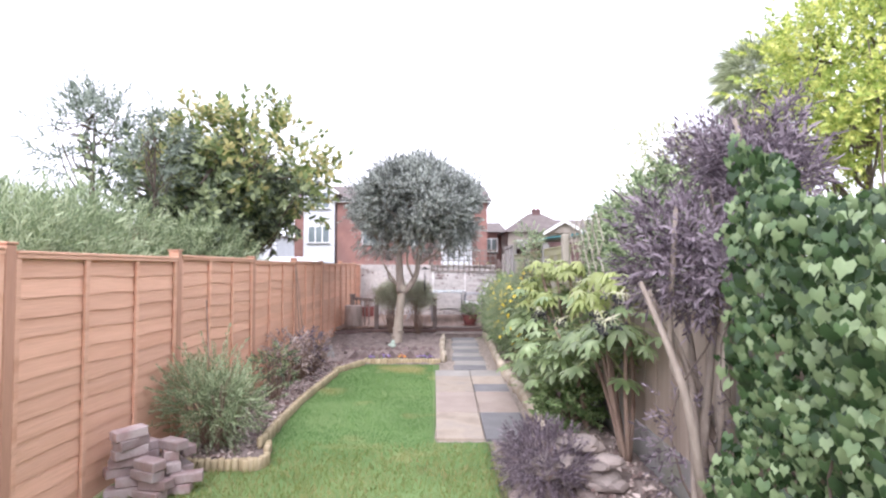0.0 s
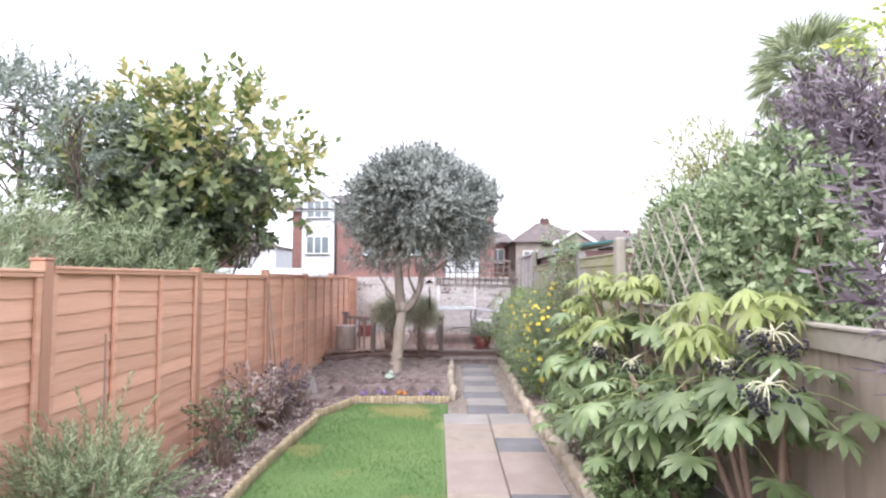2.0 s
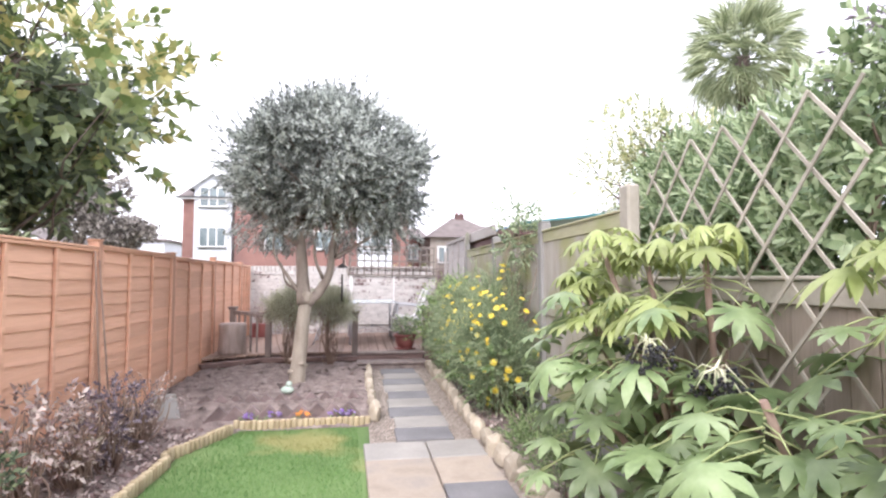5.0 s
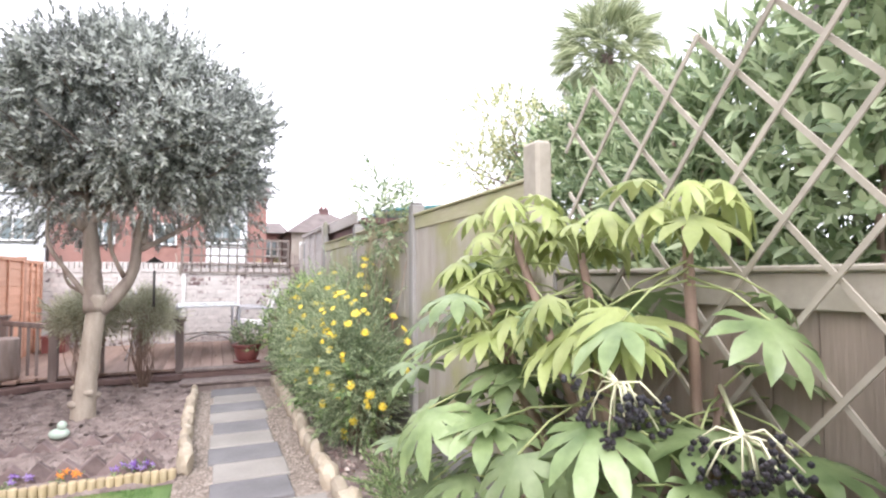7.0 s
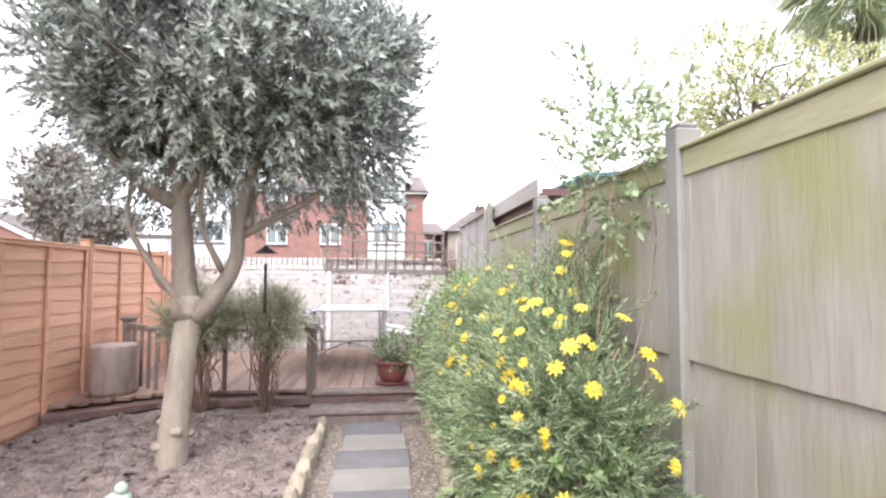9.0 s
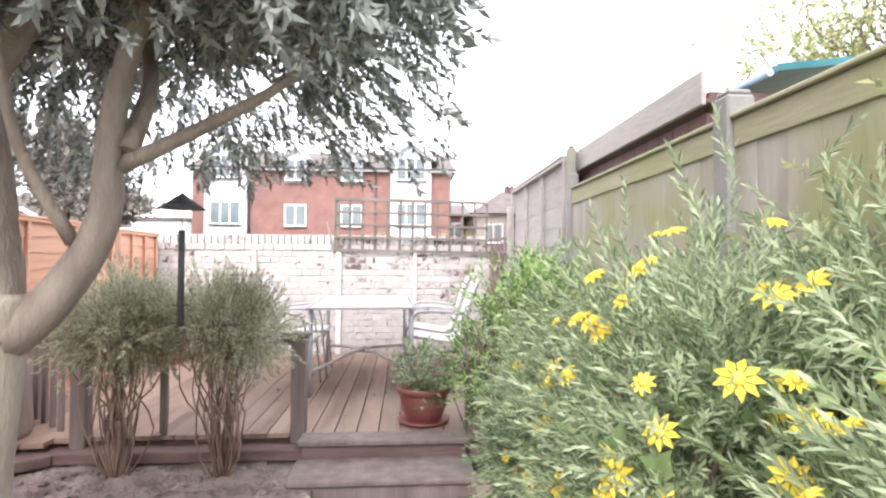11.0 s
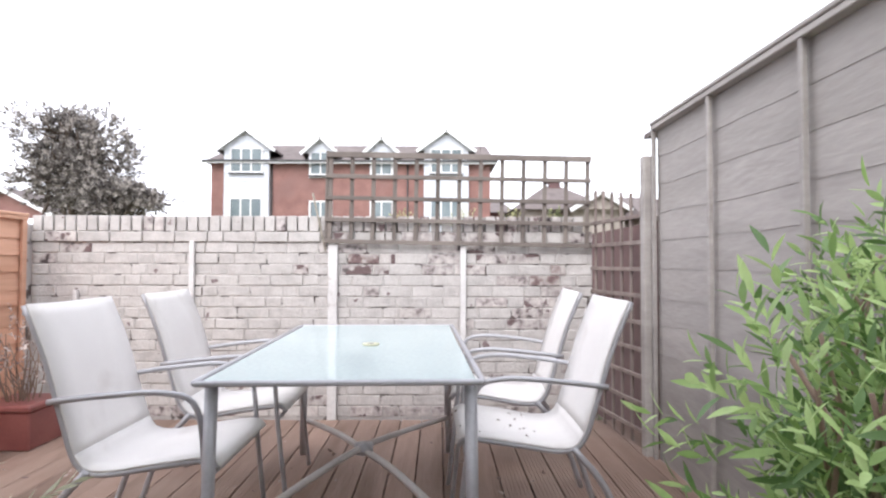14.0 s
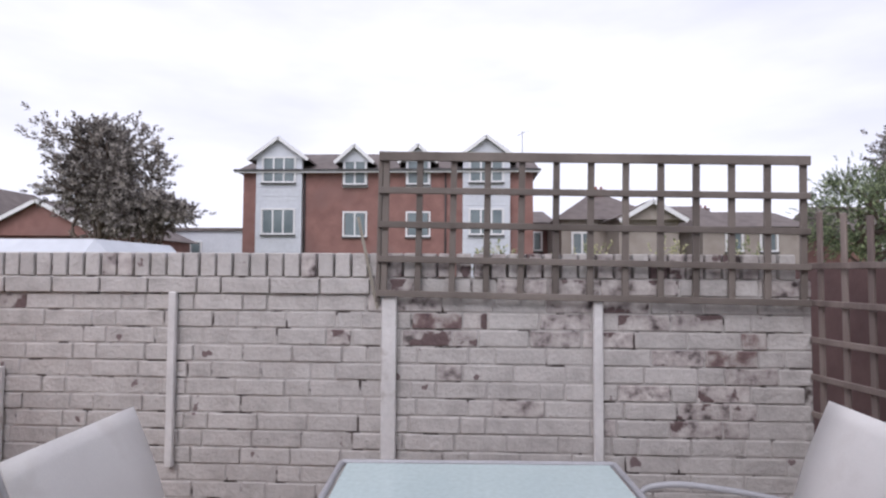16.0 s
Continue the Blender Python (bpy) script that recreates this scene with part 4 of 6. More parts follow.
# ---- deck, steps, rail ----
def deck_build():
    root = tagged(new("deck_floor"), "reddish-brown grooved timber decking, boards running towards the wall", kind="structure")
    x, i = -2.4, 0
    while x < 1.58:
        w = 0.14
        y0 = 12.3 if x > -1.66 else 12.3 - (-1.66 - x) * 0.62
        bm = bmesh.new()
        n = 7
        box(bm, x, y0, DECK - 0.03, x + w - 0.008, 15.29, DECK - 0.004)
        for k in range(n):
            a = x + (w - 0.008) * k / n
            box(bm, a + 0.002, y0, DECK - 0.0035, a + (w - 0.008) / n - 0.003, 15.29, DECK)
        part("board", bm, "deck", root, kind="structure")
        x += w
    tagged(part("deck_base", boxes((-2.4, 12.34, -0.1, 1.56, 15.29, DECK - 0.05)), "sleeper"), "dark timber frame under the deck", kind="structure")
    for a, b, label in (((-1.72, 12.27), (-0.2, 12.27), ""), ((-2.4, 11.72), (-1.7, 12.24), ""), ((0.82, 12.2), (1.55, 12.2), "")):
        bm = bmesh.new()
        beam(bm, (a[0], a[1], 0.17), (b[0], b[1], 0.17), 0.2, 0.07, 0.008)
        ob = part("sleeper", bm, "sleeper")
        tagged(ob, "dark red-brown timber sleeper edging the deck", "sleeper", "sleepers round the deck")
    steps = empty("deck_steps", (0.3, 11.8, 0), "two grey-brown timber steps up to the deck", "steps")
    part("riser", boxes((-0.5, 0.0, -0.05, 0.5, 0.04, 0.13), bevel=0.006), "post", steps)
    part("tread", boxes((-0.52, -0.03, 0.131, 0.52, 0.34, 0.165), bevel=0.008), "post", steps)
    part("riser", boxes((-0.5, 0.34, 0.1, 0.5, 0.38, 0.235), bevel=0.006), "sleeper", steps)
    part("tread", boxes((-0.52, 0.31, 0.236, 0.52, 0.49, 0.272), bevel=0.008), "post", steps)

    def newel(x, y, top, r=0.045):
        p = empty("newel_post", (x, y, 0), "dark brown square post with flat cap beside the deck", "post", "posts of the deck rail")
        part("shaft", boxes((-r, -r, -0.05, r, r, top - 0.035), bevel=0.004), "post", p)
        part("collar", boxes((-r - 0.008, -r - 0.008, top - 0.06, r + 0.008, r + 0.008, top - 0.0355), bevel=0.003), "post", p)
        part("cap", boxes((-r - 0.022, -r - 0.022, top - 0.035, r + 0.022, r + 0.022, top), bevel=0.008), "post", p)
    newel(-0.25, 12.33, 0.895)
    newel(-1.56, 12.3, 0.93)
    newel(0.86, 12.32, 0.72)
    newel(-2.2, 12.85, 0.95)
    rail = empty("deck_rail", (-0.88, 12.33, 0), "dark brown timber rail behind the bare tree bed", "railing")
    part("handrail", beam(bmesh.new(), (-0.63, 0, 0.84), (0.585, 0, 0.84), 0.07, 0.035, 0.006), "post", rail)
    for x in (-0.2, 0.2):
        part("baluster", boxes((x - 0.02, -0.02, 0.27, x + 0.02, 0.02, 0.82), bevel=0.003), "post", rail)
    rail = empty("deck_rail", (-2.13, 12.5, 0), "slanting brown timber rail with balusters beside the log", "railing")
    part("handrail", beam(bmesh.new(), (-0.05, 0.3, 0.86), (0.5, -0.18, 0.84), 0.045, 0.06, 0.006), "post", rail)
    for k in range(4):
        x, y = 0.05 + 0.11 * k, 0.21 - 0.096 * k
        part("baluster", boxes((x - 0.015, y - 0.015, 0.26, x + 0.015, y + 0.015, 0.83), bevel=0.003), "post", rail)
    bm = bmesh.new()
    lathe(bm, [(0.2, 0), (0.21, 0.05), (0.195, 0.3), (0.2, 0.44), (0.185, 0.46)], 28)
    for v in bm.verts:
        v.co.x *= 1 + 0.06 * noise.noise((v.co.x * 7, v.co.y * 7, 0))
        v.co.y *= 1 + 0.06 * noise.noise((v.co.x * 7, v.co.y * 7, 4))
    ob = part("log_stump", bm, "stump")
    ob.location = (-2.08, 12.3, DECK)
    tagged(ob, "sawn upright grey-brown log standing on the deck's corner", "log")


# ---- furniture ----
def table_build():
    root = empty("garden_table", (0.045, 13.92, DECK), "rectangular garden table with a frosted glass top on grey metal legs", "table", "", 2.1)
    W, L, H = 0.865, 1.5, 0.72
    part("glass_top", boxes((-W / 2 + 0.02, -L / 2 + 0.02, H - 0.012, W / 2 - 0.02, L / 2 - 0.02, H - 0.003), bevel=0.002), "frost", root, "frosted pale blue glass")
    for a, b in (((-W / 2, -L / 2), (W / 2, -L / 2)), ((-W / 2, L / 2), (W / 2, L / 2)), ((-W / 2, -L / 2), (-W / 2, L / 2)), ((W / 2, -L / 2), (W / 2, L / 2))):
        bm = bmesh.new()
        beam(bm, (*a, H - 0.009), (*b, H - 0.009), 0.018, 0.018, 0.005)
        part("edge_rail", bm, "metal", root)
    for sx in (-1, 1):
        for sy in (-1, 1):
            bm = bmesh.new()
            tube(bm, [(sx * 0.4, sy * 0.69, H - 0.02), (sx * 0.405, sy * 0.7, 0.3), (sx * 0.41, sy * 0.71, 0)], [0.02, 0.02, 0.018], 12)
            part("leg", bm, "metal", root)
    for s in (-1, 1):
        bm = bmesh.new()
        tube(bm, curve_pts([(-0.4, -0.69 * s, 0.2), (-0.15, -0.25 * s, 0.255), (0, 0, 0.265 + s * 0.008), (0.15, 0.25 * s, 0.255), (0.4, 0.69 * s, 0.2)]), 0.014, 8)
        part("brace", bm, "pale_metal", root, "pale silver-grey brace")
    bm = bmesh.new()
    lathe(bm, [(0.0, 0.245), (0.04, 0.246), (0.04, 0.285), (0.0, 0.288)], 16)
    part("brace_hub", bm, "metal", root)
    bm = bmesh.new()
    lathe(bm, [(0.0, 0), (0.034, 0.0), (0.036, 0.006), (0.024, 0.008), (0.02, 0.004), (0.0, 0.004)], 20, (0.03, -0.02, H - 0.0028))
    part("parasol_ring", bm, "cream", root, "cream plastic ring")
    # dark disc added for the shade inside the parasol hole; the glass isn't pierced
    bm = bmesh.new()
    lathe(bm, [(0.0, 0), (0.017, 0.0), (0.015, 0.003), (0.0, 0.003)], 14, (0.03, -0.02, H + 0.0016))
    part("ring_plug", bm, "iron", root)


def chair(x, y, turn):
    """Faces +x before its turn."""
    root = empty("garden_chair", (x, y, DECK), "garden armchair with a white woven sling and grey tubular frame", "chair", "chairs round the garden table", turn)
    W = 0.22
    side = [(0.3, 0.405), (0.26, 0.43), (0.1, 0.41), (-0.08, 0.385), (-0.16, 0.42), (-0.21, 0.56), (-0.27, 0.76), (-0.34, 0.93)]
    prof = curve_pts([(a, 0, b) for a, b in side], 4)
    bm = bmesh.new()
    split = next(i for i, p in enumerate(prof) if p.z > 0.43 and p.x < 0)

    def sheet(points, name):
        bm = bmesh.new()
        n = 4
        tops = []
        for i, p in enumerate(points):
            a = points[min(i + 1, len(points) - 1)] - points[max(i - 1, 0)]
            nrm = Vector((a.z, 0, -a.x)).normalized()
            row = []
            for k in range(n + 1):
                s = -W - 0.009 + (2 * W + 0.018) * k / n
                sag = 0.011 - 0.012 * (1 - (2 * k / n - 1) ** 2)
                row.append((bm.verts.new((p.x + nrm.x * (sag), s, p.z + nrm.z * (sag) )), bm.verts.new((p.x + nrm.x * (sag + 0.004), s, p.z + nrm.z * (sag + 0.004)))))
            tops.append(row)
        for r0, r1 in zip(tops, tops[1:]):
            for k in range(n):
                bm.faces.new((r0[k][0], r0[k + 1][0], r1[k + 1][0], r1[k][0])).smooth = True
                bm.faces.new((r0[k][1], r1[k][1], r1[k + 1][1], r0[k + 1][1])).smooth = True
            bm.faces.new((r0[0][0], r1[0][0], r1[0][1], r0[0][1]))
            bm.faces.new((r0[n][0], r0[n][1], r1[n][1], r1[n][0]))
        for r in (tops[0], tops[-1]):
            for k in range(n):
                bm.faces.new((r[k][0], r[k][1], r[k + 1][1], r[k + 1][0]))
        bmesh.ops.recalc_face_normals(bm, faces=bm.faces)
        part(name, bm, "sling", root)
    sheet(prof[:split + 1], "seat")
    sheet(prof[split:], "backrest")
    for s in (-1, 1):
        bm = bmesh.new()
        tube(bm, [(p.x, s * W, p.z) for p in prof], 0.01, 8)
        part("side_rail", bm, "metal", root)
        bm = bmesh.new()
        tube(bm, curve_pts([(0.31, s * (W + 0.025), 0.0), (0.27, s * (W + 0.028), 0.35), (0.24, s * (W + 0.03), 0.6), (0.14, s * (W + 0.035), 0.655), (-0.06, s * (W + 0.03), 0.645), (-0.25, s * (W + 0.01), 0.62)], 5), 0.01, 8)
        part("arm", bm, "metal", root)
        bm = bmesh.new()
        tube(bm, curve_pts([(-0.33, s * (W + 0.02), 0.0), (-0.24, s * (W + 0.02), 0.25), (-0.12, s * (W + 0.012), 0.4)], 4), 0.0125, 8)
        part("back_leg", bm, "metal", root)
    for x0, z0, name in ((0.27, 0.38, "front_bar"), (-0.15, 0.37, "rear_bar"), (-0.335, 0.905, "top_bar")):
        bm = bmesh.new()
        tube(bm, [(x0, -W - 0.005, z0), (x0, W + 0.005, z0)], 0.008, 8)
        part(name, bm, "metal", root)
    return root


def pot_build():
    ob = empty("plant_pot", (0.55, 12.5, DECK), "round glazed dark red pot with a small green shrub", "potted plant")
    bm = bmesh.new()
    lathe(bm, [(0.1, 0), (0.11, 0.01), (0.15, 0.1), (0.165, 0.19), (0.16, 0.2), (0.185, 0.205), (0.19, 0.235), (0.18, 0.245), (0.165, 0.24), (0.155, 0.2)], 32)
    part("pot", bm, "terracotta", ob)
    bm = bmesh.new()
    lathe(bm, [(0.13, 0.0), (0.17, 0.012), (0.175, 0.03), (0.165, 0.03)], 32)
    part("saucer", bm, "terracotta", ob)
    rng = np.random.default_rng(7)
    tips = [(rng.uniform(-0.18, 0.18), rng.uniform(-0.18, 0.18), rng.uniform(0.35, 0.5)) for _ in range(14)]
    part("branchwork", branches(rng, [(a * 0.2, b * 0.2, 0.2) for a, b, c in tips], tips, 0.005, 0.002, n=5), "stem", ob)
    crown("foliage", "daisy_leaf", ob, "broad_small", rng, 150, (0.02, 0, 0.36), (0.2, 0.22, 0.14), 0.55, shell=0.3)


def debris():
    n = 26
    p = np.column_stack([RN.uniform(0.45, 0.75, n), RN.uniform(13.58, 13.92, n), np.full(n, DECK + 0.425)])
    p[:, 2] = DECK + 0.424 + 0.02 * (0.75 - p[:, 0])
    ob = part("seat_debris", scatter("seat_debris", leaf(0.02, 0.01, 0.5, 0.4), p, RN.normal(0, 1, (n, 3)) * (1, 1, 0.2), RN.uniform(0.5, 1.2, n), RN), "soil", kind="stuff")
    n = 160
    p = np.column_stack([RN.uniform(-2.3, 1.4, n), RN.uniform(12.4, 15.2, n), np.full(n, DECK + 0.004)])
    part("deck_leaves", scatter("deck_leaves", leaf(0.035, 0.018, 0.5, 0.4), p, RN.normal(0, 1, (n, 3)) * (1, 1, 0.15), RN.uniform(0.4, 1.1, n), RN), "litter", kind="stuff")


def planter_build():
    root = empty("square_planter", (-2.1, 14.8, DECK), "dark red square planter with dry twigs beside the fence", "potted plant")
    bm = bmesh.new()
    for (a, w), (z0, z1) in (((0, 0.15), (0, 0.22)), ((0, 0.165), (0.22, 0.26))):
        box(bm, -w, -w, z0, w, w, z1, 0.01)
    part("pot", bm, "terracotta", root)
    rng = np.random.default_rng(8)
    tips = [(rng.uniform(-0.22, 0.22), rng.uniform(-0.2, 0.2), rng.uniform(0.45, 0.8)) for _ in range(22)]
    part("branchwork", branches(rng, [(a * 0.3, b * 0.3, 0.2) for a, b, c in tips], tips, 0.005, 0.002, n=5), "stem", root)
    crown("foliage", "litter", root, "small", rng, 60, (0, 0, 0.55), (0.2, 0.2, 0.2), 0.7, shell=0.2)


# ---- plants ----
def tree_build():
    rng = np.random.default_rng(11)
    root = empty("olive_like_tree", (-0.95, 10.6, 0.1), "round-crowned small tree with grey-green leaves and pale forked trunk", "tree")
    bm = bmesh.new()
    tube(bm, curve_pts([(0, 0, -0.1), (0.015, 0, 0.2), (0.05, 0, 0.6), (0.09, 0.0, 1.0), (0.1, 0, 1.14)], 4), [0.115, 0.108, 0.1, 0.098, 0.094, 0.09, 0.087, 0.085, 0.083, 0.081, 0.08, 0.08, 0.082, 0.085, 0.088, 0.09, 0.075], 14)
    for a, z, s in ((0.6, 0.22, 0.04), (2.8, 0.3, 0.035), (3.6, 0.16, 0.045), (5.2, 0.26, 0.035)):
        bmesh.ops.create_icosphere(bm, subdivisions=2, radius=s, matrix=Matrix.Translation((0.085 * math.cos(a) + 0.02, 0.085 * math.sin(a), z)) @ Matrix.Diagonal((1.2, 1.2, 0.8, 1)))
    part("trunk", bm, "bark", root)
    limbs = [
        ([(0.08, 0, 0.98), (0.05, 0.02, 1.3), (0.03, 0.0, 1.65), (0.0, 0.0, 1.95), (-0.15, 0.05, 2.4)], 0.08, 0.03),
        ([(0.1, 0, 0.98), (0.25, 0.02, 1.13), (0.38, 0.04, 1.38), (0.42, 0.02, 1.75), (0.6, 0.0, 2.4)], 0.062, 0.025),
        ([(0.0, -0.02, 1.75), (-0.25, -0.05, 1.92), (-0.45, -0.1, 2.15), (-0.6, -0.1, 2.5)], 0.045, 0.018),
        ([(0.02, 0, 1.8), (0.2, -0.05, 2.05), (0.3, -0.1, 2.5)], 0.045, 0.02),
        ([(0.03, 0, 1.1), (-0.1, -0.05, 1.3), (-0.28, -0.05, 1.6), (-0.3, 0.0, 1.9)], 0.022, 0.01),
        ([(0.0, 0.02, 1.15), (-0.16, 0.1, 1.25), (-0.22, 0.1, 1.5)], 0.016, 0.007),
        ([(0.42, 0.04, 1.55), (0.7, 0.1, 1.72), (0.95, 0.15, 1.9), (1.15, 0.2, 2.2)], 0.024, 0.01),
        ([(0.45, 0.04, 1.6), (0.45, 0.2, 1.9), (0.3, 0.4, 2.3)], 0.03, 0.015),
        ([(0.3, 0.02, 1.3), (0.2, -0.1, 1.6), (0.25, -0.3, 2.0)], 0.02, 0.01),
    ]
    for pts, a, b in limbs:
        c = curve_pts(pts, 4)
        bm = bmesh.new()
        tube(bm, c, [1.18 * (a + (b - a) * i / (len(c) - 1)) for i in range(len(c))], 10)
        # limbs: browner bark than the trunk, darkened for the crown's shade
        part("limb", bm, "bark_limb", root)
    tips = []
    for _ in range(70):
        a, e = rng.uniform(0, math.tau), rng.uniform(-0.1, 1.2)
        tips.append((0.36 + 1.1 * math.cos(a) * math.cos(e), 1.1 * math.sin(a) * math.cos(e), 2.4 + 1.0 * math.sin(e)))
    starts = [Vector(limbs[rng.integers(0, 4)][0][-1]) * 0.9 + Vector((0, 0, rng.uniform(-0.1, 0.2))) for _ in tips]
    part("twig_mass", branches(rng, starts, tips, 0.014, 0.004, 0.1, 5), "bark_dark", root)
    crown("crown", "olive", root, "olive", rng, 8200, (0.33, 0.27, 2.69), (1.28, 1.3, 0.98), 1.05, shell=0.66, flat_bottom=0.6, clumps=170, sigma=0.085)
    p, d = cloud(rng, 700, (0.35, 0.25, 2.67), (0.97, 0.97, 0.68), lumps=12, shell=0.4)
    part("inner_foliage", scatter("inner_foliage", SPRIG["olive"], p, d, rng.uniform(0.8, 1.2, len(p)), rng), "olive", root)
    # drooping tips under the near side
    n = 1150
    a = rng.uniform(0, math.tau, n)
    a = a[(np.sin(a) > 0) | (rng.random(n) < 0.4)]
    n = len(a)
    rr = np.sqrt(rng.uniform(0.25, 1, n)) * 1.2
    p = np.column_stack([0.35 + rr * np.cos(a), 0.27 + rr * np.sin(a), rng.uniform(1.7, 2.2, n) + 0.12 * (np.sin(a) < 0)])
    part("drooping_foliage", scatter("drooping_foliage", SPRIG["olive"], p, np.column_stack([np.cos(a) * 0.5, np.sin(a) * 0.5, -1 + rng.uniform(0, 0.8, n)]), rng.uniform(0.6, 1.05, n), rng), "olive", root)


def shrub(name, at, radii, kind_of, mat, n, label, category="shrub", stem="stem", stems=12, seed=1, size=1.0, lift=0.0, group="", thick=1.0, **kw):
    """A shrub whose crown stands on stems; at: its foot; radii of the crown; lift: the crown's underside."""
    rng = np.random.default_rng(seed)
    root = empty(name, at, label, category, group)
    cz = lift + radii[2]
    tips = []
    for _ in range(stems):
        a, r = rng.uniform(0, math.tau), rng.uniform(0.1, 0.8)
        tips.append((radii[0] * r * math.cos(a), radii[1] * r * math.sin(a), cz + radii[2] * rng.uniform(0, 0.7)))
    base = [(x * 0.15, y * 0.15, -0.03) for x, y, _ in tips]
    th = (0.006 + 0.012 * radii[2]) * thick
    part("branchwork", branches(rng, base, tips, th, th * 0.4, 0.1, 6), stem, root)
    crown("crown", mat, root, kind_of, rng, n, (0, 0, cz), radii, size, **kw)
    return root, rng


def crown_tree(name, at, height, centre, radii, kind_of, mat, n, label, seed=1, r=0.1, stem="bark_dark", size=1.0, **kw):
    rng = np.random.default_rng(seed)
    root = empty(name, at, label, "tree")
    c = Vector(centre)
    bm = bmesh.new()
    pts = curve_pts([(0, 0, -0.1), (c.x * 0.1, c.y * 0.1, height * 0.4), (c.x * 0.3, c.y * 0.3, height), (c.x * 0.8, c.y * 0.8, c.z + radii[2] * 0.4)], 4)
    tube(bm, pts, [r * (1 - 0.75 * i / (len(pts) - 1)) for i in range(len(pts))], 10)
    part("trunk", bm, stem, root)
    tips, base = [], []
    for _ in range(26):
        d = Vector(rng.normal(size=3)).normalized()
        tips.append(c + Vector((d.x * radii[0], d.y * radii[1], abs(d.z) * radii[2] if d.z > -0.3 else d.z * radii[2] * 0.5)) * 0.85)
        k = rng.integers(len(pts) // 2, len(pts))
        base.append(pts[k])
    part("branchwork", branches(rng, base, tips, r * 0.35, r * 0.08, 0.12, 6), stem, root)
    crown("crown", mat, root, kind_of, rng, n, centre, radii, size, **kw)
    return root, rng


def fatsia_leaf(name, mat, lobes=8, size=1.0, droop=0.25, seed=0):
    """A hand-shaped leaf along +y, its stalk's end at the origin."""
    r = random.Random(seed)
    bm = bmesh.new()
    c = bm.verts.new((0, 0, 0))
    ring = []
    for i in range(lobes):
        a = math.pi / 2 + (i - (lobes - 1) / 2) * (math.tau * 0.82 / lobes)
        L = size * (0.19 - 0.07 * abs((i - (lobes - 1) / 2) / lobes * 2) ** 1.5) * r.uniform(0.93, 1.06)
        da = math.tau * 0.82 / lobes / 2

        def P(rad, ang, up=0.0):
            return (rad * math.cos(ang), rad * math.sin(ang), -droop * rad * rad / (0.2 * size) + up)
        ring.append([P(L * 0.43, a - da, -0.01), P(L * 0.7, a - da * 0.8, 0.0), P(L * 0.84, a - da * 0.5), P(L, a, -0.01), P(L * 0.84, a + da * 0.5), P(L * 0.7, a + da * 0.8, 0.0),
                     P(L * 0.43, a + da, -0.01), P(L * 0.62, a, -0.006), P(L * 0.3, a, -0.004)])
    for q in ring:
        v = [bm.verts.new(p) for p in q]
        s0, s1, s2, tip, t2, t1, t0, mid, inn = v
        for f in ((c, s0, inn), (s0, s1, mid, inn), (s1, s2, mid), (s2, tip, mid), (tip, t2, mid), (t2, t1, mid), (t1, t0, inn, mid), (t0, c, inn)):
            try:
                bm.faces.new(f).smooth = True
            except ValueError:
                pass
    me = bpy.data.meshes.new(name)
    bm.to_mesh(me)
    bm.free()
    me.materials.append(M[mat])
    return me


LEAVES = {}


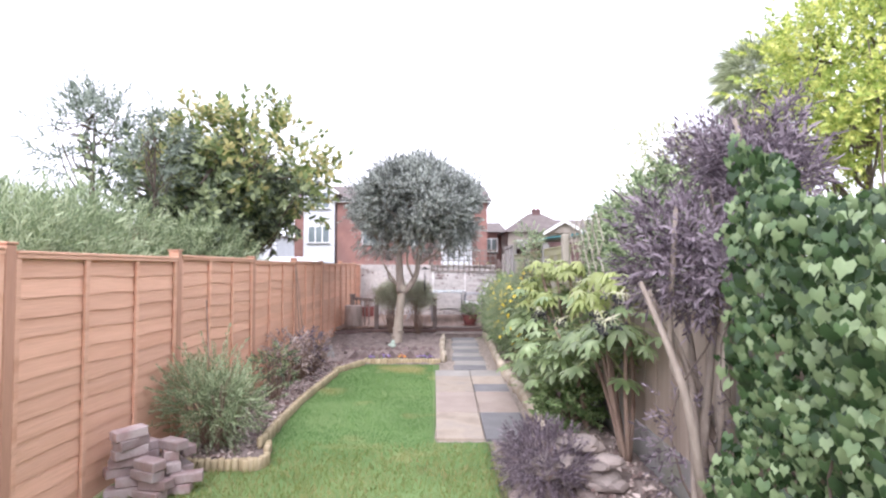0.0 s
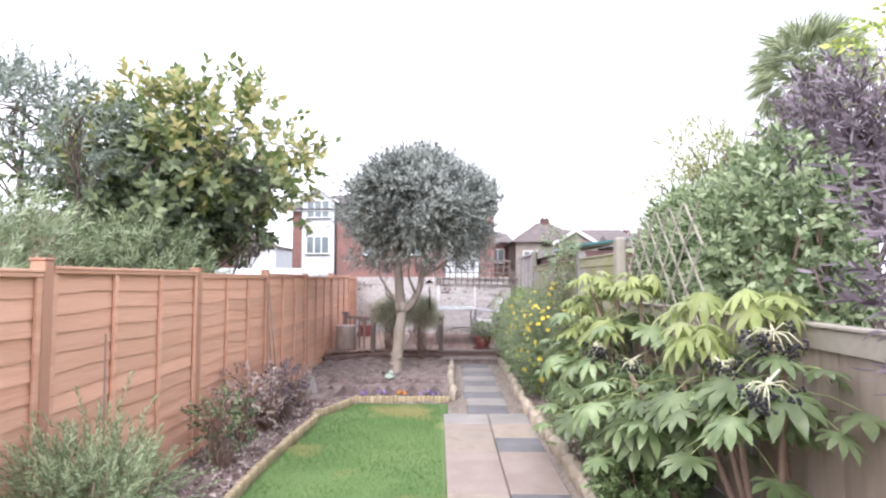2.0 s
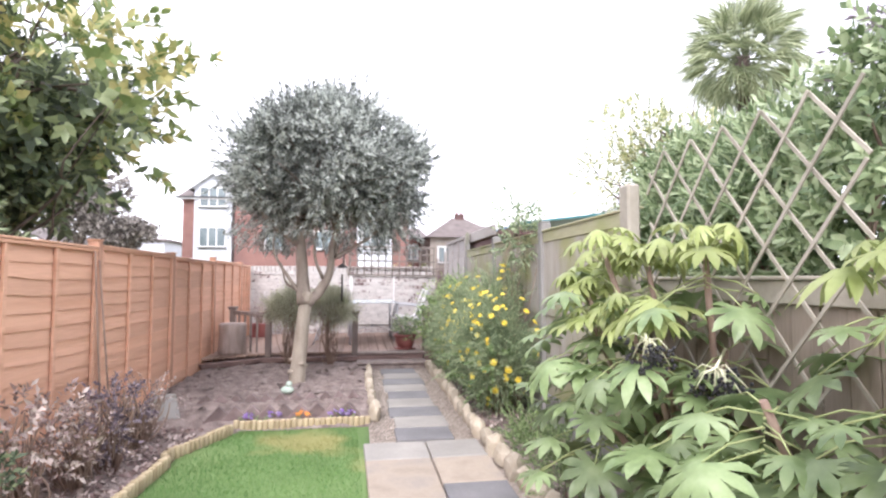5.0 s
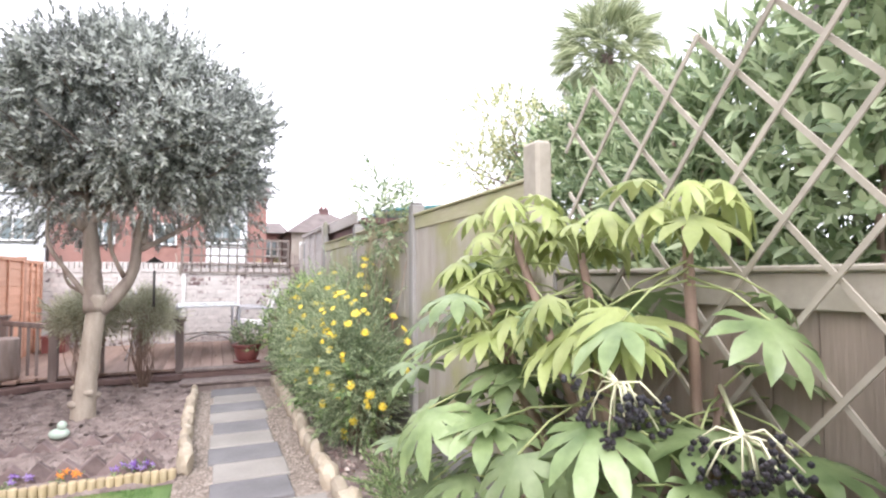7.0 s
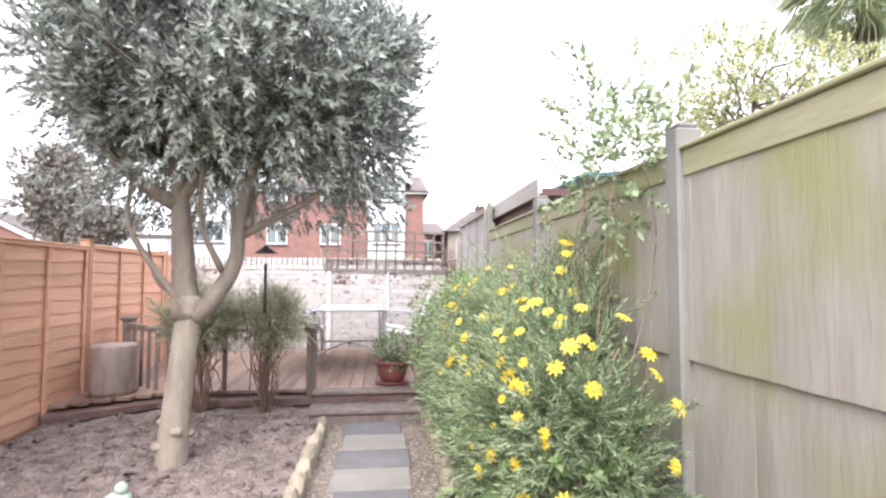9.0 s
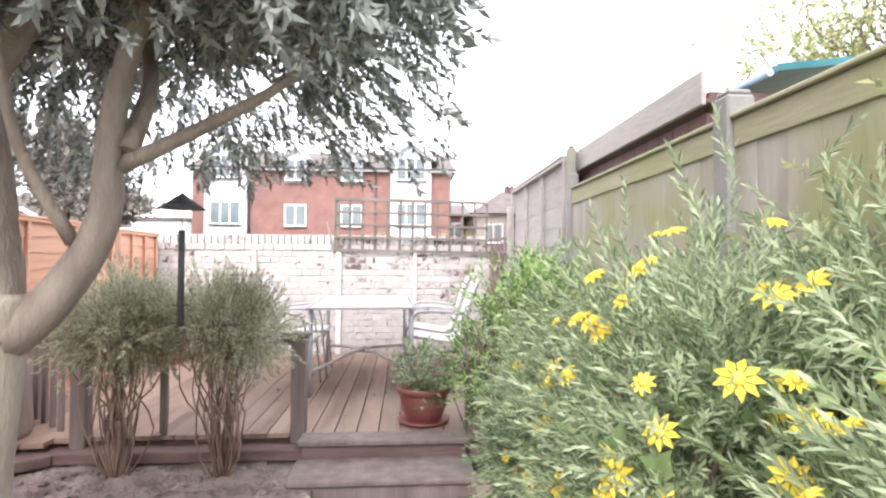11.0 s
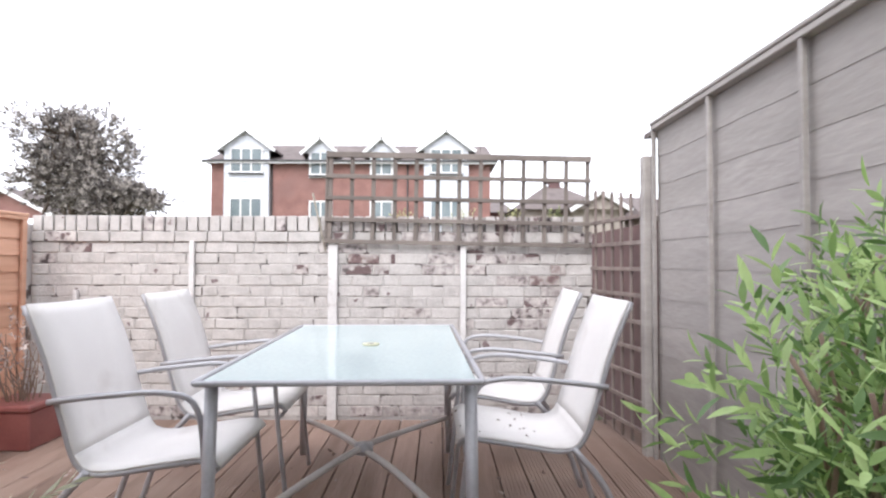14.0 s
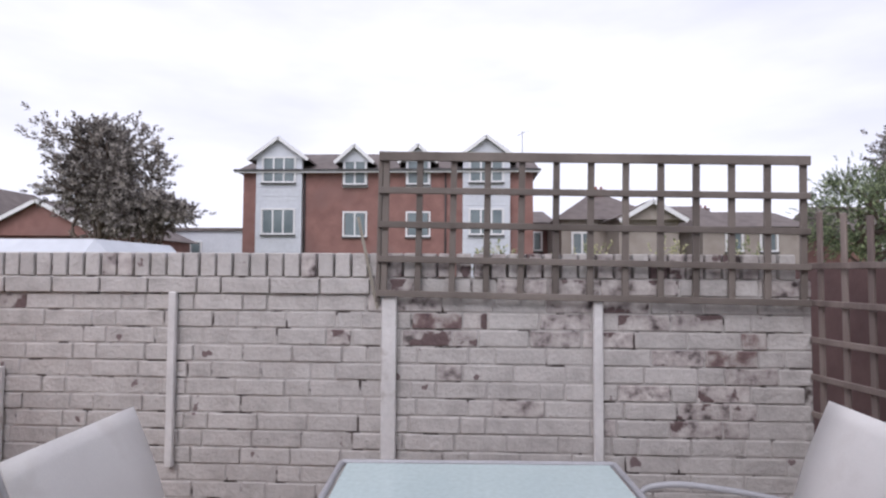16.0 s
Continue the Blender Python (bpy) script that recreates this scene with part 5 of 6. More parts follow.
def fatsia(at, heads, seed, berries=1):
    rng = np.random.default_rng(seed)
    root = empty("fatsia_shrub", at, "fatsia with large glossy hand-shaped leaves%s" % (" and black berries" if berries else ""), "shrub", "fatsia shrubs")
    if not LEAVES:
        for i in range(3):
            LEAVES["old", i] = fatsia_leaf("leaf", "fatsia", 9, 1.0, 0.3 + 0.15 * i, i)
            LEAVES["young", i] = fatsia_leaf("leaf", "fatsia_young", 9, 0.8, 0.5 + 0.3 * i, 5 + i)
    bm_s, bm_p = bmesh.new(), bmesh.new()
    for hx, hy, hz, n, young in heads:
        top = Vector((hx, hy, hz))
        tube(bm_s, curve_pts([(hx * 0.1, hy * 0.1, -0.05), (hx * 0.4 + rng.uniform(-0.05, 0.05), hy * 0.5, hz * 0.45), top], 4), [0.02] * 5 + [0.016] * 3 + [0.013], 7)
        for i in range(n):
            a = i * 2.4 + rng.uniform(-0.3, 0.3)
            k = i / n
            is_young = young and k > 0.45
            out = (0.11 if is_young else 0.15 + 0.14 * (1 - k)) * rng.uniform(0.75, 1.25)
            up = (0.06 + 0.1 * k) if is_young else rng.uniform(-0.08, 0.08) - 0.12 * (1 - k)
            base = top + Vector((0, 0, -0.16 * (1 - k)))
            end = base + Vector((math.cos(a) * out, math.sin(a) * out, up))
            tube(bm_p, [base, base.lerp(end, 0.6) + Vector((0, 0, 0.02)), end], [0.004, 0.003, 0.003], 5)
            ob = new("leaf", LEAVES["young" if is_young else "old", rng.integers(0, 3)])
            ob.parent = root
            tilt = rng.uniform(-35, 5) if not is_young else rng.uniform(-32, 10)
            s = rng.uniform(0.5, 1.08)
            ob.matrix_basis = Matrix.Translation(end) @ Matrix.Rotation(a - math.pi / 2 + rng.uniform(-0.3, 0.3), 4, "Z") @ Matrix.Rotation(radians(tilt), 4, "X") @ Matrix.Diagonal((s, s, s, 1))
    part("branchwork", bm_s, "stem", root)
    part("stalk_mass", bm_p, "stem_green", root)
    for b in range(berries):
        hx, hy, hz = heads[b % len(heads)][:3]
        bs, bb = bmesh.new(), bmesh.new()
        o = Vector((hx - 0.22 + 0.1 * b, hy - 0.24, hz - 0.04))
        tube(bs, [(hx, hy, hz), o], 0.006, 6)
        for k in range(15):
            d = Vector((rng.normal() * 0.8, rng.normal() * 0.8, rng.uniform(-2.0, 0.1))).normalized() * rng.uniform(0.06, 0.14)
            tube(bs, [o, o + d * 0.55 + Vector((0, 0, 0.025)), o + d], 0.0024, 5)
            for j in range(8):
                q = Vector(rng.normal(size=3)).normalized() * 0.022
                bmesh.ops.create_icosphere(bb, subdivisions=1, radius=0.0085, matrix=Matrix.Translation(o + d + q))
        part("fruit_stalk_mass", bs, "cream", root, "cream branching stalks")
        part("fruit", bb, "berry", root, "small black berries in clusters")


def flower_mesh(name, mat, petals=9, r=0.03):
    bm = bmesh.new()
    for i in range(petals):
        a = i * math.tau / petals
        u, v = Vector((math.cos(a), math.sin(a), 0)), Vector((-math.sin(a), math.cos(a), 0))
        pts = [u * 0.004, u * r * 0.6 - v * r * 0.2 + Vector((0, 0, 0.004)), u * r + Vector((0, 0, -0.002)), u * r * 0.6 + v * r * 0.2 + Vector((0, 0, 0.004))]
        bm.faces.new([bm.verts.new(p) for p in pts])
    lathe(bm, [(0.009, -0.003), (0.009, 0.004), (0.004, 0.008)], 8)
    me = bpy.data.meshes.new(name)
    bm.to_mesh(me)
    bm.free()
    me.materials.append(M[mat])
    return me


def daisy_bush(at, radii, lift, n, flowers, seed):
    root, rng = shrub("yellow_daisy_bush", at, radii, "needle", "daisy_leaf", n, "bush with ferny grey-green leaves and many yellow daisy flowers", "shrub", stems=18, seed=seed, size=0.95, lift=lift, group="yellow daisy bushes", shell=0.45, clumps=70, sigma=0.16)
    crown("low_foliage", "bright", root, "broad_small", rng, 120, (-0.05, -0.05, lift + radii[2] * 0.7), (radii[0], radii[1], radii[2] * 0.7), 0.7, shell=0.6)
    me = flower_mesh("flower", "yellow")
    cz = lift + radii[2]
    for _ in range(flowers):
        d = Vector((rng.normal() - 0.7, rng.normal() - 0.5, rng.normal() * 0.9 + 0.25)).normalized()
        p = Vector((d.x * radii[0], d.y * radii[1], cz + d.z * radii[2])) * 1.0
        p += d * rng.uniform(0.0, 0.08)
        ob = new("flower", me)
        ob.parent = root
        s = rng.uniform(0.7, 1.45)
        ob.matrix_basis = Matrix.Translation(p) @ (d + Vector((-0.2, -0.3, 0.4))).to_track_quat("Z", "Y").to_matrix().to_4x4() @ Matrix.Diagonal((s, s, s, 1))
    return root


def palm_build():
    rng = np.random.default_rng(5)
    root = empty("fan_palm", (8.9, 15.2, 0), "tall fan palm with drooping grey-green fronds beyond the fence", "palm tree")
    bm = bmesh.new()
    tube(bm, [(0, 0, -0.1), (0.05, 0, 3.0), (0, 0, 6.75)], [0.22, 0.19, 0.17], 12)
    part("trunk", bm, "bark_dark", root)
    fb = bmesh.new()
    n = 30
    for i in range(n):
        a = math.pi * 0.86 * (i / (n - 1) - 0.5)
        L = 0.85 + 0.1 * (-1) ** i
        u = Vector((math.sin(a), math.cos(a), 0))
        v = Vector((math.cos(a), -math.sin(a), 0))
        w = 0.009
        k = [Vector((0, 0, 0)), u * L * 0.55 - v * w + Vector((0, 0, 0.0)), u * L * 0.55 + v * w, u * L + Vector((0, 0, -0.22)), u * L * 0.55 + Vector((0, 0, -0.03))]
        q = [fb.verts.new(p) for p in k]
        fb.faces.new((q[0], q[1], q[4]))
        fb.faces.new((q[0], q[4], q[2]))
        fb.faces.new((q[1], q[3], q[4]))
        fb.faces.new((q[4], q[3], q[2]))
    tube(fb, [(0, 0, 0), (0, -0.7, -0.05)], 0.015, 5)
    me = bpy.data.meshes.new("frond")
    fb.to_mesh(me)
    fb.free()
    me.materials.append(M["palm"])
    for i in range(72):
        a, e = i * 2.4, radians(76 - 145 * i / 72)
        ob = new("frond", me)
        ob.parent = root
        ob.matrix_basis = Matrix.Translation((0, 0, 6.75)) @ Matrix.Rotation(a, 4, "Z") @ Matrix.Rotation(e, 4, "X") @ Matrix.Translation((0, 0.78, 0)) @ Matrix.Rotation(rng.uniform(-1.0, 1.0), 4, "Y")


def ivy_build():
    rng = np.random.default_rng(9)
    root = empty("ivy", (1.45, 2.3, 0), "dense mass of variegated green ivy covering the fence", "climber")
    n = 7600
    y = rng.uniform(-1.6, 0.2, n)
    z = rng.uniform(0.0, 1, n) ** 0.8 * (2.05 + 0.25 * np.sin(y * 3))
    depth = 0.12 + 0.22 * np.array([noise.noise((a * 2.2, b * 2.2, 0)) for a, b in zip(y, z)])
    x = -depth * rng.uniform(0.5, 1.0, n) - rng.uniform(0, 0.07, n)
    p = np.column_stack([x, y, z])
    d = np.column_stack([-np.ones(n), rng.normal(-0.4, 0.5, n), rng.normal(-0.1, 0.5, n)])
    v = [(0, -0.12, 0), (-0.3, -0.4, 0.02), (-0.55, -0.1, 0.03), (-0.5, 0.12, 0.01), (-0.5, 0.36, 0.02), (-0.26, 0.5, 0.02), (0, 0.95, -0.14),
         (0.26, 0.5, 0.02), (0.5, 0.36, 0.02), (0.5, 0.12, 0.01), (0.55, -0.1, 0.03), (0.3, -0.4, 0.02), (0, 0.15, 0.08)]
    f = [(i, 12, i + 1) for i in range(11)] + [(11, 12, 0)]
    me = scatter("foliage", (v, f), p, d, rng.uniform(0.028, 0.058, n), rng, roll=math.pi)
    part("foliage", me, "ivy", root)
    tips = [(-0.1, rng.uniform(-1.1, 1.1), rng.uniform(1.2, 2.1)) for _ in range(7)]
    part("vine_mass", branches(rng, [(-0.05, b * 0.6, 0) for _, b, _ in tips], tips, 0.007, 0.003), "bark_dark", root)


def plants_build():
    tree_build()
    # beyond the orange fence
    crown_tree("magnolia_tree", (-3.2, 8.7, 0), 1.7, (-0.55, 0, 2.75), (1.5, 1.4, 0.95), "broad", "broad", 1300, "broad-leaved tree with dark green leaves behind the orange fence", 21, 0.2, shell=0.4, clumps=80, sigma=0.14)
    root, rng = crown_tree("magnolia_tree", (-3.3, 8.6, 0), 1.9, (0.1, 0, 3.2), (1.5, 1.2, 1.05), "broad", "broad_gold", 380, "yellowing upper growth of the broad-leaved tree", 22, 0.05, shell=0.6, clumps=30, sigma=0.09)
    part("inner_foliage", scatter("inner_foliage", SPRIG["broad"], *cloud(rng, 900, (-0.35, 0.1, 2.35), (1.1, 1.0, 0.5), shell=0.2), rng.uniform(0.7, 1.1, 900), rng), "broad", root)
    crown_tree("eucalyptus_tree", (-5.9, 9.0, 0), 3.0, (0, 0, 3.75), (0.75, 0.75, 1.0), "lance", "greyleaf", 300, "thin grey-green tree with open foliage", 23, 0.05, shell=0.2, clumps=16, sigma=0.16)
    crown_tree("eucalyptus_tree", (-4.0, 7.4, 0), 2.6, (0, 0, 3.1), (0.4, 0.4, 0.65), "lance", "greyleaf", 110, "thin grey-green tree with open foliage", 24, 0.03, lumps=6, shell=0.3, gap=0.3)
    for i, (x, y, rx, ry, rz) in enumerate(((-4.3, 6.4, 1.2, 1.3, 1.2), (-5.6, 5.4, 1.4, 1.5, 1.3), (-3.4, 7.6, 0.7, 0.9, 1.05), (-3.6, 4.6, 0.8, 1.2, 1.0), (-7.2, 7.5, 1.6, 1.6, 1.5))):
        shrub("feathery_shrub", (x, y, 0), (rx, ry, rz), "feather", "feather", 1500, "large feathery green shrub behind the orange fence", stems=14, seed=30 + i, size=1.0, lift=0.12 + 0.06 * (i == 1), group="feathery shrubs next door", lumps=12)
    # left bed
    shrub("potentilla_shrub", (-1.98, 4.75, 0), (0.42, 0.4, 0.36), "needle", "feather", 950, "low loose green shrub growing by the orange fence", seed=41, size=1.0, lift=0.06, stems=40, shell=0.25, clumps=34, sigma=0.2)
    for i, (x, y, s, n) in enumerate(((-2.0, 6.4, 0.26, 110), (-2.1, 7.2, 0.3, 130), (-1.95, 7.9, 0.26, 110))):
        shrub("rose_bush", (x, y, 0), (s, s, s * 1.1), "broad_small", ("broad", "litter", "purple")[i], n, "sparse small rose bush with bare brown stems", stems=18, seed=45 + i, size=0.6, lift=0.12, group="rose bushes", gap=0.3, shell=0.2)
    for i, (x, y, s) in enumerate(((-2.05, 7.6, 0.32), (-2.0, 8.5, 0.35))):
        shrub("bare_twiggy_bush", (x, y, 0), (s, s * 1.2, s * 0.8), "small", "litter", 90, "brown twiggy bush without leaves", stems=60, seed=50 + i, size=0.8, lift=0.05, group="twiggy bushes", shell=0.2)
    # on the right, near
    ivy_build()
    rng = np.random.default_rng(60)
    root = empty("purple_leaved_tree", (1.38, 2.8, 0), "tall shrub with purple-grey leaves on brown crooked stems", "tree")
    tips = [(-0.3, 0.1, 1.45), (-0.15, 0.1, 1.9), (-0.05, 0.4, 1.8), (-0.38, 0.0, 1.5), (0.22, 0.2, 2.4), (0.3, 0.25, 2.2), (0.05, 0.0, 1.7), (-0.2, 0.25, 1.3), (0.12, -0.1, 1.4)]
    part("trunk", branches(rng, [(0.02 * i, 0.015 * i, -0.05) for i in range(9)], tips, 0.038, 0.012, 0.1, 9), "bark_limb", root)
    crown("crown", "purple", root, "lance", rng, 620, (-0.08, 0.15, 1.62), (0.28, 0.42, 0.32), 0.5, shell=0.3, clumps=30, sigma=0.2)
    crown("crown", "purple", root, "lance", rng, 520, (0.36, 0.2, 2.12), (0.22, 0.3, 0.42), 0.5, shell=0.3, clumps=30, sigma=0.2)
    p, d = cloud(rng, 60, (-0.1, 0.1, 0.7), (0.2, 0.25, 0.35), lumps=8, gap=0.3, shell=0.2)
    part("low_foliage", scatter("low_foliage", SPRIG["lance"], p, d, rng.uniform(0.3, 0.5, len(p)), rng), "purple", root)
    crown_tree("purple_leaved_tree", (3.0, 5.75, 0), 1.8, (0, 0, 2.45), (0.6, 0.8, 0.6), "lance", "purple", 800, "tall tree with purple-grey leaves beyond the low fence", 68, 0.07, shell=0.35, clumps=40, sigma=0.16, size=0.7)
    crown_tree("golden_tree", (5.0, 6.4, 0), 2.0, (0, 0, 3.65), (1.25, 1.2, 1.3), "broad_small", "lime", 2300, "tree with bright yellow-green leaves beyond the ivy", 61, 0.08, size=1.1, shell=0.5, clumps=60, sigma=0.14)
    # shrubs behind the low fence
    shrub("buddleja_shrub", (2.3, 6.45, 0), (0.62, 0.8, 0.95), "buddleja", "buddleja", 1900, "large grey-green shrub with long pointed leaves behind the lattice", seed=62, size=0.62, lift=0.45, stems=16, lumps=12)
    shrub("broad_leaved_shrub", (2.25, 5.6, 0), (0.5, 0.55, 1.0), "broad", "buddleja", 900, "broad-leaved pale green shrub behind the lattice", seed=63, size=0.55, lift=0.6, stems=14, lumps=12)
    shrub("buddleja_shrub", (2.65, 7.6, 0), (0.6, 0.75, 0.85), "buddleja", "buddleja", 1300, "large grey-green shrub with long pointed leaves behind the lattice", seed=67, size=0.62, lift=0.95, stems=14, lumps=10)
    shrub("dark_low_plant", (1.22, 5.4, 0.04), (0.3, 0.4, 0.2), "broad_small", "bright", 330, "low dark green glossy plant at the foot of the fence", seed=64, size=0.7, lift=0.02, stems=10)
    shrub("heather_clump", (0.72, 4.0, 0.02), (0.26, 0.45, 0.15), "needle", "purple", 480, "dark purple-grey heather clump beside the rockery", seed=65, size=1.0, lift=0.0, stems=12)
    for i, (x, y) in enumerate(((1.2, 7.3), (1.15, 7.75), (1.25, 8.1), (1.1, 6.9))):
        shrub("grassy_clump", (x, y, 0.04), (0.13, 0.2, 0.05), "needle", "bright", 70, "low green grassy clump in the narrow bed", seed=66 + i, size=1.3, lift=0.0, stems=6, group="grassy clumps")
    fatsia((1.46, 4.38, 0.04), [(-0.08, -0.2, 1.2, 14, 0), (0.0, 0.05, 1.38, 18, 1), (-0.2, 0.3, 1.2, 18, 1), (-0.22, 0.55, 1.0, 16, 0), (-0.15, 0.1, 1.0, 16, 0), (-0.05, 0.65, 1.35, 16, 1)], 71, 3)
    fatsia((1.38, 5.95, 0.04), [(0.0, -0.15, 1.05, 14, 0), (-0.3, 0.0, 1.15, 18, 1), (-0.1, 0.3, 1.42, 16, 1), (-0.35, 0.42, 1.1, 18, 1), (-0.2, -0.3, 0.85, 16, 0), (-0.4, 0.2, 0.7, 15, 0), (-0.1, 0.0, 0.5, 13, 0), (-0.25, 0.55, 0.9, 17, 0), (-0.05, -0.1, 1.48, 15, 1), (-0.25, 0.5, 1.5, 14, 1), (-0.3, 0.62, 1.28, 20, 1), (-0.1, 0.8, 1.38, 18, 1)], 72, 2)
    fatsia((1.38, 5.2, 0.04), [(-0.25, 0.0, 0.75, 14, 0), (-0.2, 0.3, 0.5, 13, 0), (-0.35, -0.05, 0.98, 12, 0)], 73, 0)
    daisy_bush((1.2, 9.1, 0.04), (0.36, 0.62, 0.55), 0.12, 2300, 75, 81)
    daisy_bush((1.2, 10.1, 0.04), (0.38, 0.6, 0.62), 0.14, 2600, 85, 82)
    daisy_bush((1.22, 11.1, 0.04), (0.36, 0.55, 0.48), 0.1, 2000, 45, 83)
    daisy_bush((1.38, 9.65, 0.04), (0.24, 0.4, 0.42), 0.65, 380, 24, 87)
    shrub("young_rose", (1.4, 9.1, 0.04), (0.2, 0.36, 0.34), "broad_small", "daisy_leaf", 140, "thin climbing rose rising above the weathered fence", "shrub", stems=9, seed=84, size=0.6, lift=1.5, thick=0.45, shell=0.1, clumps=14, sigma=0.25)
    shrub("choisya_shrub", (1.22, 12.36, 0.05), (0.36, 0.32, 0.4), "lance", "choisya", 560, "leafy green shrub with narrow leaves beside the deck", seed=85, size=0.5, lift=0.52, stems=44, shell=0.5, clumps=60, sigma=0.15)
    shrub("choisya_shrub", (0.99, 12.2, 0.05), (0.28, 0.3, 0.36), "lance", "choisya", 360, "leafy green shrub with narrow leaves beside the deck", seed=86, size=0.44, lift=0.3, stems=46, shell=0.5, clumps=40, sigma=0.15)
    shrub("choisya_shrub", (1.4, 12.0, 0.05), (0.16, 0.34, 0.42), "lance", "choisya", 200, "thin leafy shoots beside the tall grey panel", seed=88, size=0.44, lift=0.5, stems=26, shell=0.3, clumps=22, sigma=0.2)
    shrub("bare_climber", (1.44, 9.75, 0.05), (0.1, 0.6, 0.5), "broad_small", "airy", 46, "thin climber with dark twisted stems against the weathered fence", "climber", stem="bark_dark", stems=12, seed=77, size=0.5, lift=0.75, thick=0.5, shell=0.3)
    for i, (x, n) in enumerate(((0.12, 26), (0.52, 34), (0.86, 22), (1.2, 18))):
        shrub("wall_weed", (x, 15.42, 1.52), (0.09, 0.06, 0.05), "small", "airy", n, "tuft of yellow-green weeds growing on the wall top", "weed", stems=5, seed=120 + i, size=0.55, lift=0.06, group="weeds on the wall")
    shrub("choisya_shrub", (1.44, 12.9, 0.05), (0.13, 0.2, 0.34), "lance", "choisya", 60, "thin leafy shoots beside the tall grey panel", seed=89, size=0.42, lift=0.75, stems=7, shell=0.3, clumps=8, sigma=0.2)
    for i, (x, s) in enumerate(((-1.2, 0.34), (-0.62, 0.33))):
        shrub("rosemary_bush", (x, 12.02, 0.1), (s, 0.27, 0.2), "needle", "heather", 820, "rosemary bush with bare brown stems in front of the deck rail", seed=90 + i, size=1.0, lift=0.67, stem="stem", stems=36, thick=0.8, shell=0.4, clumps=36, sigma=0.2, group="rosemary bushes")
    # flowers between lawn edging and bricks
    for i, (x, mat, word) in enumerate(((-1.2, "violet_petal", "violet"), (-1.0, "violet_petal", "violet"), (-0.72, "orange_petal", "orange"), (-0.42, "violet_petal", "violet"), (-0.3, "violet_petal", "violet"))):
        root, rng = shrub("pansy_plant", (x, 9.03, 0.03), (0.07, 0.05, 0.035), "small", "bright", 14, "small pansy plant with %s flowers" % word, "flower", stems=5, seed=95 + i, size=0.5, lift=0.0, group="pansies")
        me = flower_mesh("flower", mat, 5, 0.028)
        for k in range(7):
            ob = new("flower", me)
            ob.parent = root
            ob.matrix_basis = pose(rng.uniform(-0.07, 0.07), rng.uniform(-0.06, 0.03), rng.uniform(0.07, 0.1), rng.uniform(10, 60), rng.uniform(-30, 30), rng.uniform(0, 90))
    # far trees
    crown_tree("yellow_green_tree", (6.3, 14.9, 0), 2.6, (0.5, 0.3, 4.2), (2.2, 2.1, 1.55), "broad_small", "airy", 1500, "airy yellow-green tree beyond the weathered fence", 101, 0.08, size=1.1, shell=0.3, clumps=50, sigma=0.12)
    palm_build()
    crown_tree("dark_tree", (-13.4, 32.0, 0), 3.0, (0, 0, 5.2), (2.2, 2.0, 2.2), "broad", "pine", 2000, "dark broad tree in front of the far houses", 102, 0.25, size=1.2, shell=0.25, clumps=60, sigma=0.12)
    crown_tree("dark_tree", (-11.3, 31.5, 0), 2.0, (0, 0, 3.5), (1.5, 1.3, 0.75), "broad", "pine", 1000, "lower dark growth beside the far tree", 103, 0.12, size=1.2, shell=0.3, clumps=22, sigma=0.16)
    crown_tree("far_tree", (14.3, 33.0, 0), 2.0, (0, 0, 3.6), (2.2, 2.0, 1.8), "broad_small", "broad", 2600, "green trees beyond the end wall", 104, 0.2, size=1.3, clumps=60, sigma=0.14)
    crown_tree("far_tree", (16.3, 32.0, 0), 3.0, (0, 0, 5.4), (1.9, 2.0, 2.2), "broad", "pine", 2200, "tall dark tree beyond the end wall", 105, 0.2, size=1.2, clumps=60, sigma=0.14)


